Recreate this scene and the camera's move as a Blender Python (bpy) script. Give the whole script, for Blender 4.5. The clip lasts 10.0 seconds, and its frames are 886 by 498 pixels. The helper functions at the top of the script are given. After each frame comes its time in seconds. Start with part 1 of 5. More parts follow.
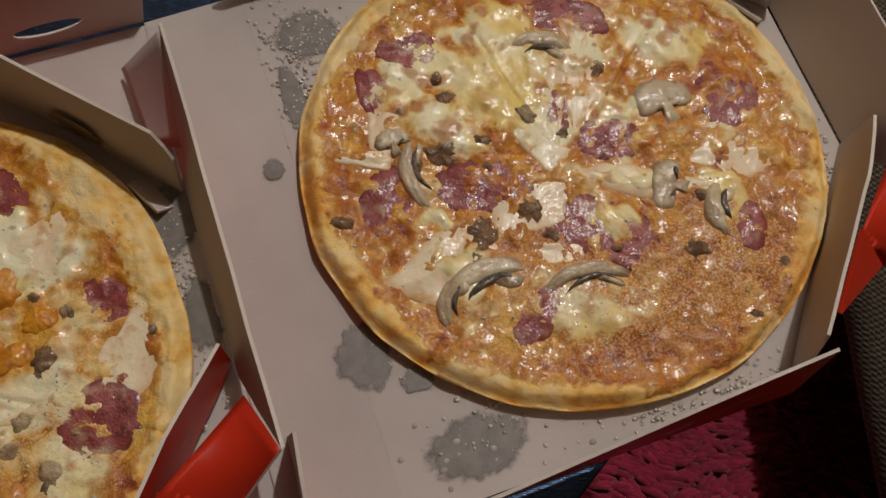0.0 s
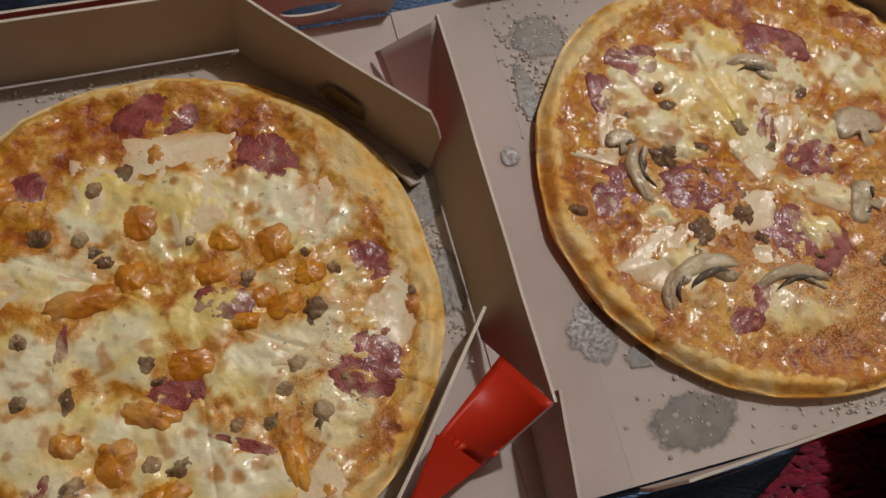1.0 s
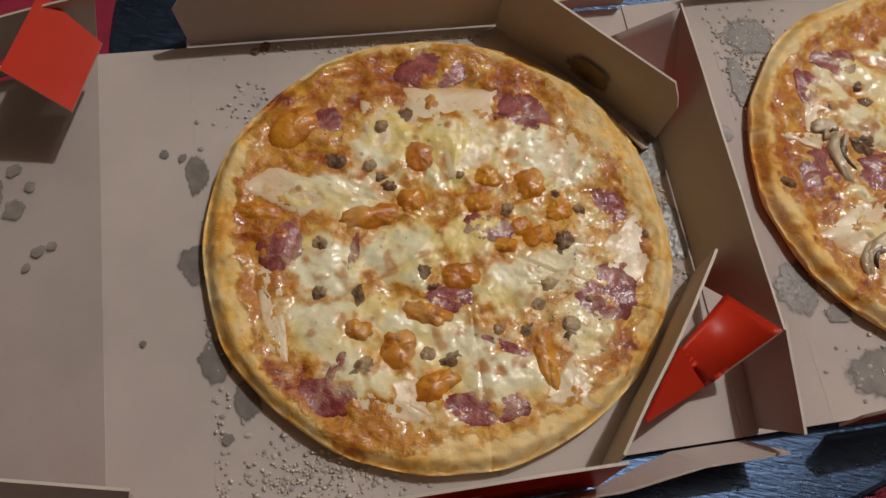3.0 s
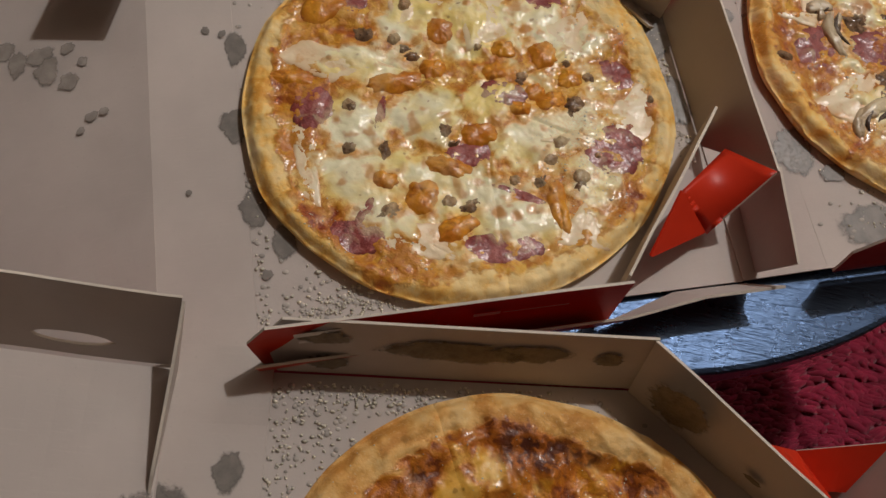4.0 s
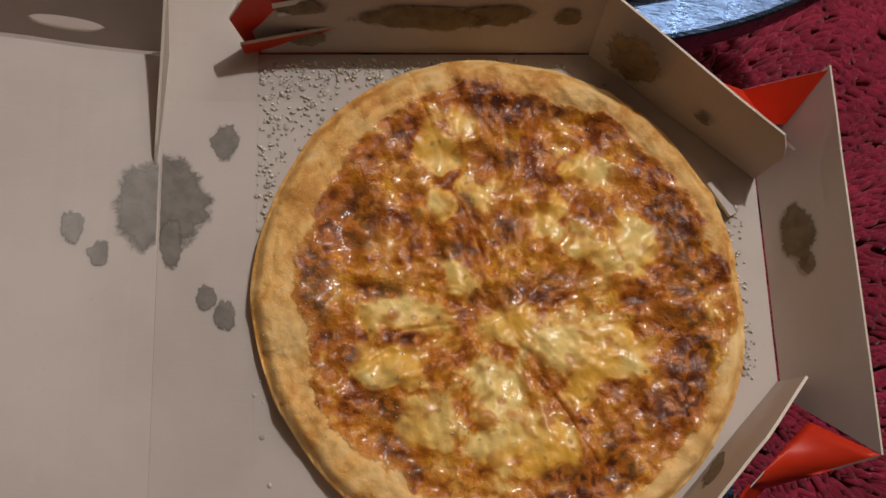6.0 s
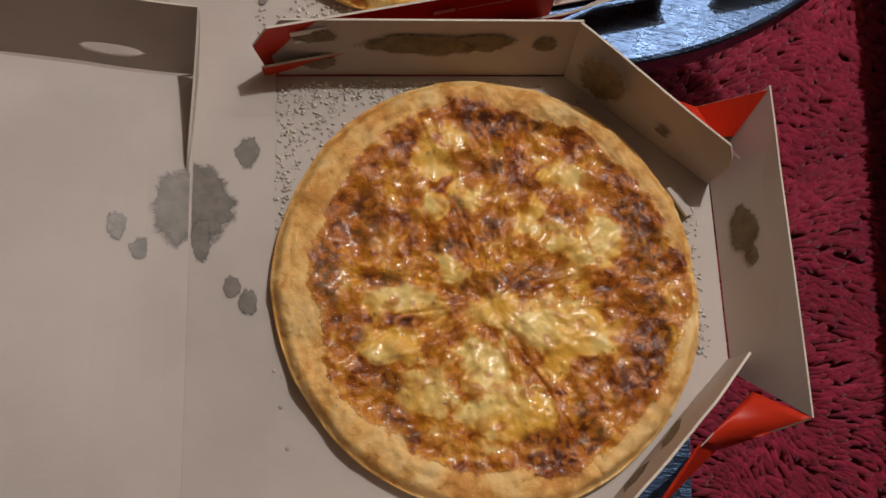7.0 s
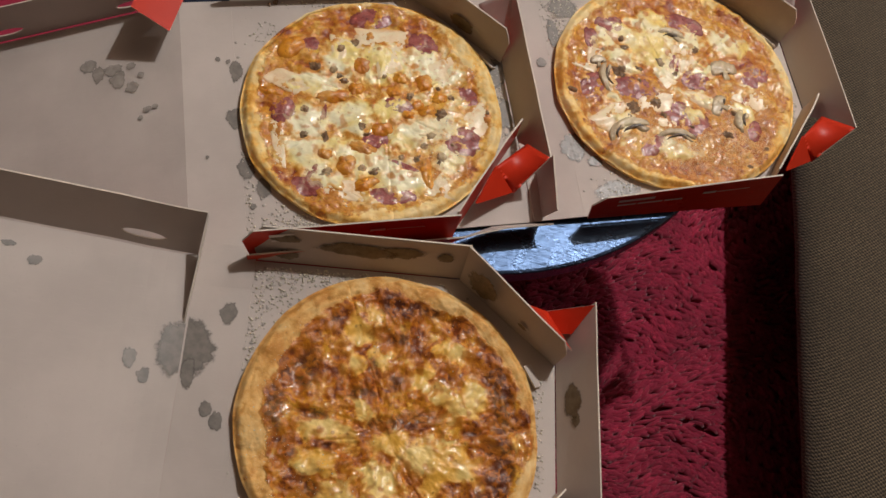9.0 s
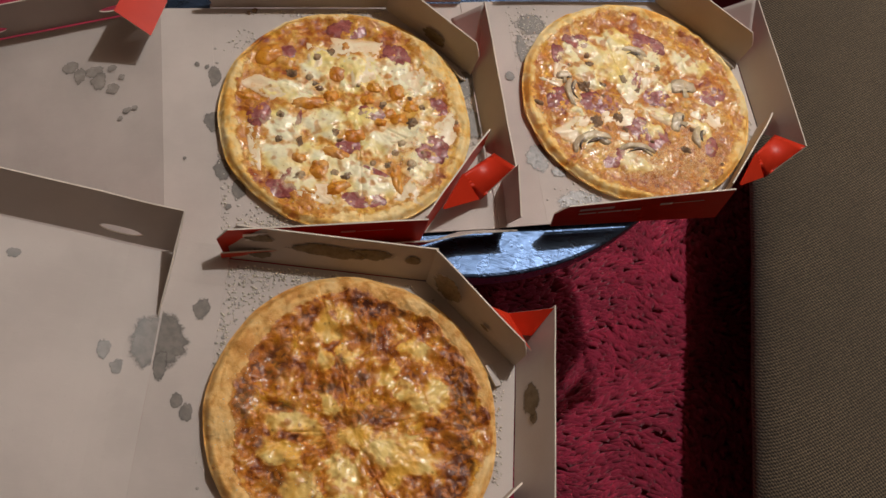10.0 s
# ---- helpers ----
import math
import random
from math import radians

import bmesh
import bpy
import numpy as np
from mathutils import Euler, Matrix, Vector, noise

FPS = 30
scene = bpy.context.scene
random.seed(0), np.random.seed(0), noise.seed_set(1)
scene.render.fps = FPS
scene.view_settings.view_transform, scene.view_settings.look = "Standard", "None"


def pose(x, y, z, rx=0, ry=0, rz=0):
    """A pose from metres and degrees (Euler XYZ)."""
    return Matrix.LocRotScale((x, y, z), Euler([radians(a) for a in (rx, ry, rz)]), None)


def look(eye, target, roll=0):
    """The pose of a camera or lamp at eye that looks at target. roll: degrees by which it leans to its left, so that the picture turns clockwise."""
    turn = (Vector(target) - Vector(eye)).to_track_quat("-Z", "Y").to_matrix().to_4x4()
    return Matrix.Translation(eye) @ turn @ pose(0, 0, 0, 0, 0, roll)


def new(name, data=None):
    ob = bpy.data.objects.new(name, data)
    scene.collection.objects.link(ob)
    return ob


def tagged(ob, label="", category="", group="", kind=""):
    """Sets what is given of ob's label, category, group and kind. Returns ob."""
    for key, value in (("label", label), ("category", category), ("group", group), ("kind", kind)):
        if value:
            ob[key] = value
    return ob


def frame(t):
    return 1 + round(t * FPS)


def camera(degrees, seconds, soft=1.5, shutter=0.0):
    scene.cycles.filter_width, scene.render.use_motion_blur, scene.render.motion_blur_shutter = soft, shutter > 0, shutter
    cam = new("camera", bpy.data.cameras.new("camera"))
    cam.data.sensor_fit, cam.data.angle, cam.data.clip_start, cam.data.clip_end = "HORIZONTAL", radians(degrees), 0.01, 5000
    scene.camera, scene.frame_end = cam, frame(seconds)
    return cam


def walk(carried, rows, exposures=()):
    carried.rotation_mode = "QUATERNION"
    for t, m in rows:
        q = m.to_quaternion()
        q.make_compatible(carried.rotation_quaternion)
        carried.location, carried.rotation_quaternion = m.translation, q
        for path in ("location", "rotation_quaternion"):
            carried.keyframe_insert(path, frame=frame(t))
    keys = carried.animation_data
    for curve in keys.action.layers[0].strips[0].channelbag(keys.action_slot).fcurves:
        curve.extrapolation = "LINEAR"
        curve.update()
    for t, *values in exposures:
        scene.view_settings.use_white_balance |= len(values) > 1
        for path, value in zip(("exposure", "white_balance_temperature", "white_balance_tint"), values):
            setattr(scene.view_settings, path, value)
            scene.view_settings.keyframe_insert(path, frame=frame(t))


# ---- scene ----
cam = camera(54.5, 10.0)
PATH = [
    (0, (0.004, 0.007, 0.452), (0.119, 0.654, -1.437), 11.9),
    (0.5, (-0.057, -0.022, 0.475), (0.075, 0.644, -1.406), 15.2),
    (1, (-0.14, -0.035, 0.475), (0.014, 0.651, -1.398), 19.3),
    (1.5, (-0.207, -0.053, 0.477), (-0.072, 0.647, -1.392), 20.0),
    (2, (-0.258, -0.084, 0.487), (-0.136, 0.644, -1.372), 20.1),
    (2.2, (-0.269, -0.098, 0.493), (-0.15, 0.637, -1.363), 20.4),
    (3.5, (-0.243, -0.188, 0.512), (-0.241, 0.609, -1.322), 12.7),
    (4, (-0.237, -0.248, 0.513), (-0.234, 0.532, -1.329), 12.5),
    (4.5, (-0.224, -0.283, 0.504), (-0.195, 0.351, -1.393), 12.9),
    (5, (-0.217, -0.32, 0.517), (-0.175, 0.238, -1.403), 13.3),
    (5.5, (-0.21, -0.341, 0.521), (-0.142, 0.098, -1.429), 17.3),
    (6.8, (-0.201, -0.388, 0.565), (-0.119, 0.056, -1.383), 18.3),
    (7, (-0.206, -0.393, 0.599), (-0.121, 0.086, -1.341), 18.1),
    (7.5, (-0.205, -0.419, 0.693), (-0.128, 0.219, -1.201), 16.3),
    (8, (-0.181, -0.428, 0.778), (-0.109, 0.298, -1.084), 16.7),
    (8.5, (-0.18, -0.434, 0.831), (-0.102, 0.336, -1.013), 18.1),
    (9, (-0.178, -0.44, 0.859), (-0.078, 0.355, -0.973), 20.8),
    (9.5, (-0.171, -0.451, 0.869), (-0.049, 0.362, -0.954), 22.7),
    (10, (-0.169, -0.463, 0.891), (-0.021, 0.371, -0.921), 24.7),
]
EXPOSURE = [(0.0, -0.40), (1.0, -0.31), (2.0, -0.27), (3.5, -0.15), (4.5, -0.15), (5.5, 0.14), (7.0, 0.23), (10.0, 0.24)]
walk(cam, [(t, look(eye, target, roll)) for t, eye, target, roll in PATH], EXPOSURE)


# ---- light: one small ceiling lamp, a weaker one further off, bounce off added unseen walls ----
world = bpy.data.worlds.new("room_air")
world.use_nodes = True
world.node_tree.nodes["Background"].inputs[0].default_value = (0.9, 0.8, 0.7, 1)
world.node_tree.nodes["Background"].inputs[1].default_value = 0.0
scene.world = world


def lamp(name, place, power, colour, radius):
    data = bpy.data.lights.new(name, "POINT")
    data.energy, data.color, data.shadow_soft_size = power, colour, radius
    ob = new(name, data)
    ob.location = place
    return ob


lamp("ceiling_lamp", (0.55, 1.20, 2.46), 130, (0.99, 0.985, 0.985), 0.032)
lamp("far_lamp", (0.80, 2.15, 2.40), 20, (0.99, 0.985, 0.985), 0.05)

# ---- plan ----
TABLE_Z, FLOOR_Z = -0.0105, -0.50
P1C, P2C, P3C = (0.102, 0.2195), (-0.2455, 0.0765), (-0.145, -0.268)


# ---- materials ----
def mat(name):
    m = bpy.data.materials.new(name)
    m.use_nodes = True
    t = m.node_tree
    return m, t.nodes, t.links, t.nodes["Principled BSDF"]


def coords(n, l, scale=(1, 1, 1), world_space=True):
    if world_space:
        g = n.new("ShaderNodeNewGeometry").outputs["Position"]
    else:
        g = n.new("ShaderNodeTexCoord").outputs["Object"]
    mp = n.new("ShaderNodeMapping")
    mp.inputs["Scale"].default_value = scale
    l.new(g, mp.inputs["Vector"])
    return mp.outputs["Vector"]


def noise_tex(n, l, vec, scale, detail=4, rough=0.55, dist=0.0):
    t = n.new("ShaderNodeTexNoise")
    t.inputs["Scale"].default_value, t.inputs["Detail"].default_value = scale, detail
    t.inputs["Roughness"].default_value, t.inputs["Distortion"].default_value = rough, dist
    l.new(vec, t.inputs["Vector"])
    return t.outputs["Fac"]


def ramp(n, l, fac, stops):
    r = n.new("ShaderNodeValToRGB")
    e = r.color_ramp.elements
    while len(e) < len(stops):
        e.new(0.5)
    for k, (p, c) in zip(e, stops):
        k.position, k.color = p, (*c, 1) if len(c) == 3 else c
    l.new(fac, r.inputs["Fac"])
    return r.outputs["Color"]


def step(n, l, fac, a, b, lo=0.0, hi=1.0):
    r = n.new("ShaderNodeMapRange")
    r.interpolation_type = "SMOOTHSTEP"
    for k, v in zip(("From Min", "From Max", "To Min", "To Max"), (a, b, lo, hi)):
        r.inputs[k].default_value = v
    l.new(fac, r.inputs["Value"])
    return r.outputs["Result"]


def mix(n, l, fac, a, b):
    m = n.new("ShaderNodeMix")
    m.data_type = "RGBA"
    for v, s in ((fac, m.inputs[0]), (a, m.inputs[6]), (b, m.inputs[7])):
        if isinstance(v, (int, float)):
            s.default_value = v
        elif isinstance(v, tuple):
            s.default_value = (*v, 1)
        else:
            l.new(v, s)
    return m.outputs[2]


def calc(n, l, op, a, b=0.0):
    m = n.new("ShaderNodeMath")
    m.operation = op
    for v, s in ((a, m.inputs[0]), (b, m.inputs[1])):
        if isinstance(v, (int, float)):
            s.default_value = v
        else:
            l.new(v, s)
    return m.outputs[0]


def bump(n, l, b, height, strength, distance):
    k = n.new("ShaderNodeBump")
    k.inputs["Strength"].default_value, k.inputs["Distance"].default_value = strength, distance
    l.new(height, k.inputs["Height"])
    l.new(k.outputs["Normal"], b.inputs["Normal"])


def glint(n, l, b, vec, scale, strength):
    """Fine ripples in the oil on top, so that it sparkles in small points."""
    k = n.new("ShaderNodeBump")
    k.inputs["Strength"].default_value, k.inputs["Distance"].default_value = strength, 0.0012
    l.new(noise_tex(n, l, vec, scale, 3, 0.6), k.inputs["Height"])
    l.new(k.outputs["Normal"], b.inputs["Coat Normal"])


def spots(n, l, vec, scale, share, size):
    """Round blisters scattered over some cells of a grid of random points."""
    k = n.new("ShaderNodeTexVoronoi")
    k.inputs["Scale"].default_value = scale
    l.new(vec, k.inputs["Vector"])
    pick = n.new("ShaderNodeSeparateColor")
    l.new(k.outputs["Color"], pick.inputs["Color"])
    near = step(n, l, calc(n, l, "ADD", k.outputs["Distance"], calc(n, l, "MULTIPLY", pick.outputs["Green"], 0.25)), size * 0.55, size, 1.0, 0.0)
    return calc(n, l, "MULTIPLY", near, step(n, l, pick.outputs["Red"], share, share + 0.04, 1.0, 0.0))


def attr(n, name):
    a = n.new("ShaderNodeAttribute")
    a.attribute_name = name
    return a.outputs["Fac"]


def board(name, colour, rough=0.75, vary=0.10):
    """Uncoated card: faint mottling, long fibres, fine flutes showing through."""
    m, n, l, b = mat(name)
    v = coords(n, l, world_space=False)
    big = noise_tex(n, l, v, 9, 4)
    fine = noise_tex(n, l, v, 420, 3)
    fib = noise_tex(n, l, coords(n, l, (60, 900, 60), False), 1, 3)
    c = mix(n, l, step(n, l, big, 0.3, 0.7), tuple(x * (1 - vary) for x in colour), tuple(x * (1 + vary * 0.6) for x in colour))
    c = mix(n, l, step(n, l, fine, 0.62, 0.8, 0, 0.35), c, tuple(x * 0.72 for x in colour))
    c = mix(n, l, step(n, l, fib, 0.55, 0.75, 0, 0.22), c, tuple(min(1, x * 1.15) for x in colour))
    l.new(c, b.inputs["Base Color"])
    b.inputs["Roughness"].default_value = rough
    bump(n, l, b, calc(n, l, "ADD", fine, big), 0.12, 0.0006)
    return m


def printed(name, colour, rough):
    m, n, l, b = mat(name)
    v = coords(n, l, world_space=False)
    big, fine = noise_tex(n, l, v, 14, 4), noise_tex(n, l, v, 260, 3)
    c = mix(n, l, step(n, l, big, 0.3, 0.75), tuple(x * 0.86 for x in colour), colour)
    c = mix(n, l, step(n, l, fine, 0.66, 0.8, 0, 0.3), c, tuple(x * 0.7 for x in colour))
    l.new(c, b.inputs["Base Color"])
    l.new(step(n, l, big, 0.3, 0.7, rough - 0.07, rough + 0.1), b.inputs["Roughness"])
    b.inputs["Specular IOR Level"].default_value = 0.22
    bump(n, l, b, fine, 0.06, 0.0004)
    return m


CARD = board("grey_kraft_card", (0.545, 0.475, 0.43))
EDGE = board("torn_card_edge", (0.66, 0.58, 0.49), 0.85, 0.2)
RED = printed("red_printed_card", (0.62, 0.035, 0.012), 0.34)
WHITE_INK = printed("white_ink", (0.75, 0.72, 0.70), 0.45)


def stain_mat(name, dark, light, rough):
    """Grease soaked into card: fades out at a ragged rim."""
    m, n, l, b = mat(name)
    v = coords(n, l)
    k = noise_tex(n, l, v, 110, 4)
    l.new(mix(n, l, step(n, l, k, 0.3, 0.7), dark, light), b.inputs["Base Color"])
    l.new(step(n, l, noise_tex(n, l, v, 450, 2), 0.4, 0.65, rough, rough + 0.25), b.inputs["Roughness"])
    bump(n, l, b, noise_tex(n, l, v, 500, 2), 0.2, 0.0006)
    fade = calc(n, l, "ADD", attr(n, "soak"), calc(n, l, "MULTIPLY", calc(n, l, "SUBTRACT", noise_tex(n, l, v, 150, 5, 0.65, 0.8), 0.5), 1.5))
    l.new(step(n, l, fade, 0.05, 0.78, 0.0, 0.92), b.inputs["Alpha"])
    return m


STAIN = stain_mat("grease_soaked_card", (0.19, 0.168, 0.148), (0.27, 0.238, 0.208), 0.32)
STAIN_FAINT = stain_mat("thin_grease_on_card", (0.31, 0.272, 0.236), (0.43, 0.378, 0.335), 0.36)
STAIN_WALL = stain_mat("grease_soaked_wall", (0.15, 0.105, 0.055), (0.23, 0.170, 0.100), 0.5)


def pizza_mat(name, sauce, cheese, toast, char, dough, runny=0.55, browned=0.55, even=0.0):
    """Baked top. Masks on the mesh: crust, cheese, white (mozzarella), char, dust (grated hard cheese)."""
    m, n, l, b = mat(name)
    v = coords(n, l)
    n1, n2, n3 = noise_tex(n, l, v, 55, 3, 0.5, 0.8), noise_tex(n, l, v, 150, 3, 0.5, 0.4), noise_tex(n, l, v, 700, 2)
    n4 = noise_tex(n, l, v, 24, 3, 0.5, 0.5)
    wide = calc(n, l, "ADD", calc(n, l, "MULTIPLY", n4, 0.42), calc(n, l, "ADD", calc(n, l, "MULTIPLY", n1, 0.34), calc(n, l, "MULTIPLY", n2, 0.24)))
    c = ramp(n, l, calc(n, l, "ADD", wide, calc(n, l, "MULTIPLY", attr(n, "crust"), 0.04)), sauce)
    melt = calc(n, l, "ADD", calc(n, l, "ADD", attr(n, "cheese"), even), calc(n, l, "ADD", calc(n, l, "MULTIPLY", calc(n, l, "SUBTRACT", n1, 0.5), runny * 2.2), calc(n, l, "MULTIPLY", calc(n, l, "SUBTRACT", n2, 0.5), 0.8)))
    melt = calc(n, l, "SUBTRACT", melt, calc(n, l, "MULTIPLY", attr(n, "char"), 0.5))
    cover = step(n, l, melt, 0.24, 0.90)
    c = mix(n, l, step(n, l, melt, 0.02, 0.45, 0.0, 0.75), c, cheese[0])          # oil that ran out at the edge
    fried = calc(n, l, "MULTIPLY", step(n, l, melt, 0.02, 0.24), step(n, l, melt, 0.26, 0.52, 1.0, 0.0))
    c = mix(n, l, calc(n, l, "MULTIPLY", fried, step(n, l, n2, 0.40, 0.60, 0.15, 0.9)), c, sauce[1][1])   # sauce fried dark along the cheese
    pale = step(n, l, calc(n, l, "ADD", calc(n, l, "ADD", n4, calc(n, l, "MULTIPLY", n1, 0.4)), calc(n, l, "MULTIPLY", attr(n, "white"), 0.35)), 0.55, 0.88)
    c = mix(n, l, cover, c, mix(n, l, pale, cheese[1], cheese[2]))
    c = mix(n, l, calc(n, l, "MULTIPLY", attr(n, "oil"), step(n, l, n2, 0.38, 0.62, 0.25, 0.85)), c, cheese[3])
    soft = noise_tex(n, l, v, 78, 2, 0.4, 0.2)
    brown = calc(n, l, "MULTIPLY", step(n, l, soft, browned, browned + 0.14), step(n, l, n4, 0.36, 0.56, 0.25, 0.7))
    c = mix(n, l, brown, c, toast)
    warped = n.new("ShaderNodeVectorMath")
    warped.operation = "MULTIPLY_ADD"
    swirl = n.new("ShaderNodeTexNoise")
    swirl.inputs["Scale"].default_value = 120
    l.new(v, swirl.inputs["Vector"])
    l.new(swirl.outputs["Color"], warped.inputs[0])
    warped.inputs[1].default_value = (0.006, 0.006, 0.0)
    l.new(v, warped.inputs[2])
    vein = calc(n, l, "ABSOLUTE", calc(n, l, "SUBTRACT", noise_tex(n, l, v, 72, 3, 0.6, 1.4), 0.5))
    c = mix(n, l, calc(n, l, "MULTIPLY", step(n, l, vein, 0.0, 0.032, 1.0, 0.0), calc(n, l, "MULTIPLY", step(n, l, n4, 0.42, 0.56, 0.7, 0.15), step(n, l, cover, 0.2, 0.8, 1.0, 0.12))), c, sauce[1][1])
    blister = spots(n, l, warped.outputs["Vector"], 62, 0.62, 0.42)
    c = mix(n, l, calc(n, l, "MULTIPLY", blister, 0.85), c, toast)
    c = mix(n, l, calc(n, l, "MULTIPLY", spots(n, l, warped.outputs["Vector"], 150, 0.35, 0.36), 0.6), c, tuple(x * 0.6 for x in toast))
    crust = ramp(n, l, calc(n, l, "ADD", calc(n, l, "MULTIPLY", n4, 0.5), calc(n, l, "ADD", calc(n, l, "MULTIPLY", n1, 0.3), calc(n, l, "MULTIPLY", n2, 0.2))),
                 dough)
    crust = mix(n, l, step(n, l, n3, 0.58, 0.70, 0, 0.30), crust, (0.90, 0.72, 0.42))
    crust = mix(n, l, calc(n, l, "MULTIPLY", spots(n, l, warped.outputs["Vector"], 95, 0.22, 0.40), 0.40), crust, tuple(x * 0.55 for x in dough[0][1]))
    jag = calc(n, l, "ADD", calc(n, l, "MULTIPLY", calc(n, l, "SUBTRACT", n1, 0.5), 1.4), calc(n, l, "MULTIPLY", calc(n, l, "SUBTRACT", n2, 0.5), 1.0))
    rim = step(n, l, calc(n, l, "ADD", attr(n, "crust"), jag), 0.30, 0.70)
    c = mix(n, l, rim, c, crust)
    ring = calc(n, l, "MULTIPLY", calc(n, l, "MULTIPLY", rim, calc(n, l, "SUBTRACT", 1.0, rim)), step(n, l, n1, 0.40, 0.62, 0.0, 2.2))
    c = mix(n, l, ring, c, (0.56, 0.20, 0.02))
    burnt = step(n, l, calc(n, l, "ADD", attr(n, "char"), calc(n, l, "ADD", calc(n, l, "MULTIPLY", calc(n, l, "SUBTRACT", n2, 0.5), 1.3), calc(n, l, "MULTIPLY", calc(n, l, "SUBTRACT", n1, 0.5), 1.1))), 0.20, 0.70)
    burnt = calc(n, l, "MULTIPLY", burnt, step(n, l, attr(n, "char"), 0.03, 0.25))
    c = mix(n, l, calc(n, l, "MULTIPLY", burnt, 0.8), c, mix(n, l, step(n, l, n2, 0.42, 0.6), char, sauce[1][1]))
    dusty = calc(n, l, "MULTIPLY", attr(n, "dust"), step(n, l, n3, 0.46, 0.60))
    c = mix(n, l, calc(n, l, "MULTIPLY", dusty, 0.8), c, (0.88, 0.62, 0.30))
    l.new(c, b.inputs["Base Color"])
    r = mix(n, l, step(n, l, n1, 0.38, 0.62), (0.42,) * 3, (0.58,) * 3)
    r = mix(n, l, rim, r, (0.70,) * 3)
    r = mix(n, l, dusty, r, (0.85,) * 3)
    l.new(r, b.inputs["Roughness"])
    oil = calc(n, l, "MULTIPLY", calc(n, l, "SUBTRACT", 1.0, rim), step(n, l, n1, 0.42, 0.60, 0.12, 0.75))
    l.new(calc(n, l, "MULTIPLY", oil, calc(n, l, "SUBTRACT", calc(n, l, "SUBTRACT", 1.0, calc(n, l, "MULTIPLY", burnt, 0.55)), calc(n, l, "MULTIPLY", dusty, 0.4))), b.inputs["Coat Weight"])
    b.inputs["Coat Roughness"].default_value = 0.12
    glint(n, l, b, v, 270, 0.38)
    b.inputs["Subsurface Weight"].default_value = 0.05
    b.inputs["Subsurface Radius"].default_value = (0.005, 0.0025, 0.001)
    grainy = calc(n, l, "MULTIPLY", n3, mix(n, l, cover, (0.22,) * 3, (0.05,) * 3))
    h = calc(n, l, "ADD", calc(n, l, "ADD", calc(n, l, "MULTIPLY", n2, mix(n, l, cover, (0.65,) * 3, (0.25,) * 3)), grainy), calc(n, l, "MULTIPLY", n1, 0.35))
    h = calc(n, l, "MULTIPLY", calc(n, l, "ADD", h, calc(n, l, "MULTIPLY", soft, 0.8)), mix(n, l, rim, (1.0,) * 3, (0.6,) * 3))
    bump(n, l, b, h, 0.85, 0.0027)
    return m


TOMATO = [(0.40, (0.28, 0.045, 0.010)), (0.45, (0.49, 0.140, 0.012)), (0.49, (0.65, 0.265, 0.018)), (0.535, (0.78, 0.42, 0.055)), (0.60, (0.85, 0.56, 0.13))]
SMOKY = [(0.42, (0.20, 0.042, 0.007)), (0.465, (0.45, 0.125, 0.009)), (0.50, (0.66, 0.240, 0.013)), (0.54, (0.79, 0.37, 0.028)), (0.60, (0.87, 0.53, 0.085))]
GOLDEN = [(0.40, (0.78, 0.35, 0.045)), (0.46, (0.92, 0.54, 0.13)), (0.51, (0.95, 0.65, 0.25)), (0.60, (0.96, 0.74, 0.37))]
BISCUIT = [(0.40, (0.62, 0.27, 0.05)), (0.46, (0.79, 0.42, 0.115)), (0.51, (0.85, 0.51, 0.175)), (0.60, (0.89, 0.60, 0.26))]
PIZZA_A = pizza_mat("tomato_pizza_top", TOMATO, [(0.76, 0.34, 0.025), (0.91, 0.68, 0.21), (0.95, 0.85, 0.54), (0.84, 0.42, 0.03)], (0.50, 0.17, 0.018), (0.10, 0.025, 0.012), GOLDEN, 0.65, 0.53, 0.08)
PIZZA_B = pizza_mat("creamy_pizza_top", TOMATO, [(0.80, 0.37, 0.022), (0.95, 0.75, 0.25), (0.98, 0.90, 0.60), (0.88, 0.46, 0.02)], (0.58, 0.22, 0.02), (0.10, 0.025, 0.012), GOLDEN, 0.50, 0.55, 0.05)
PIZZA_C = pizza_mat("barbecue_pizza_top", SMOKY, [(0.68, 0.25, 0.014), (0.88, 0.46, 0.058), (0.93, 0.66, 0.22), (0.80, 0.34, 0.02)], (0.54, 0.185, 0.014), (0.075, 0.015, 0.007), BISCUIT, 0.85, 0.54, 0.14)


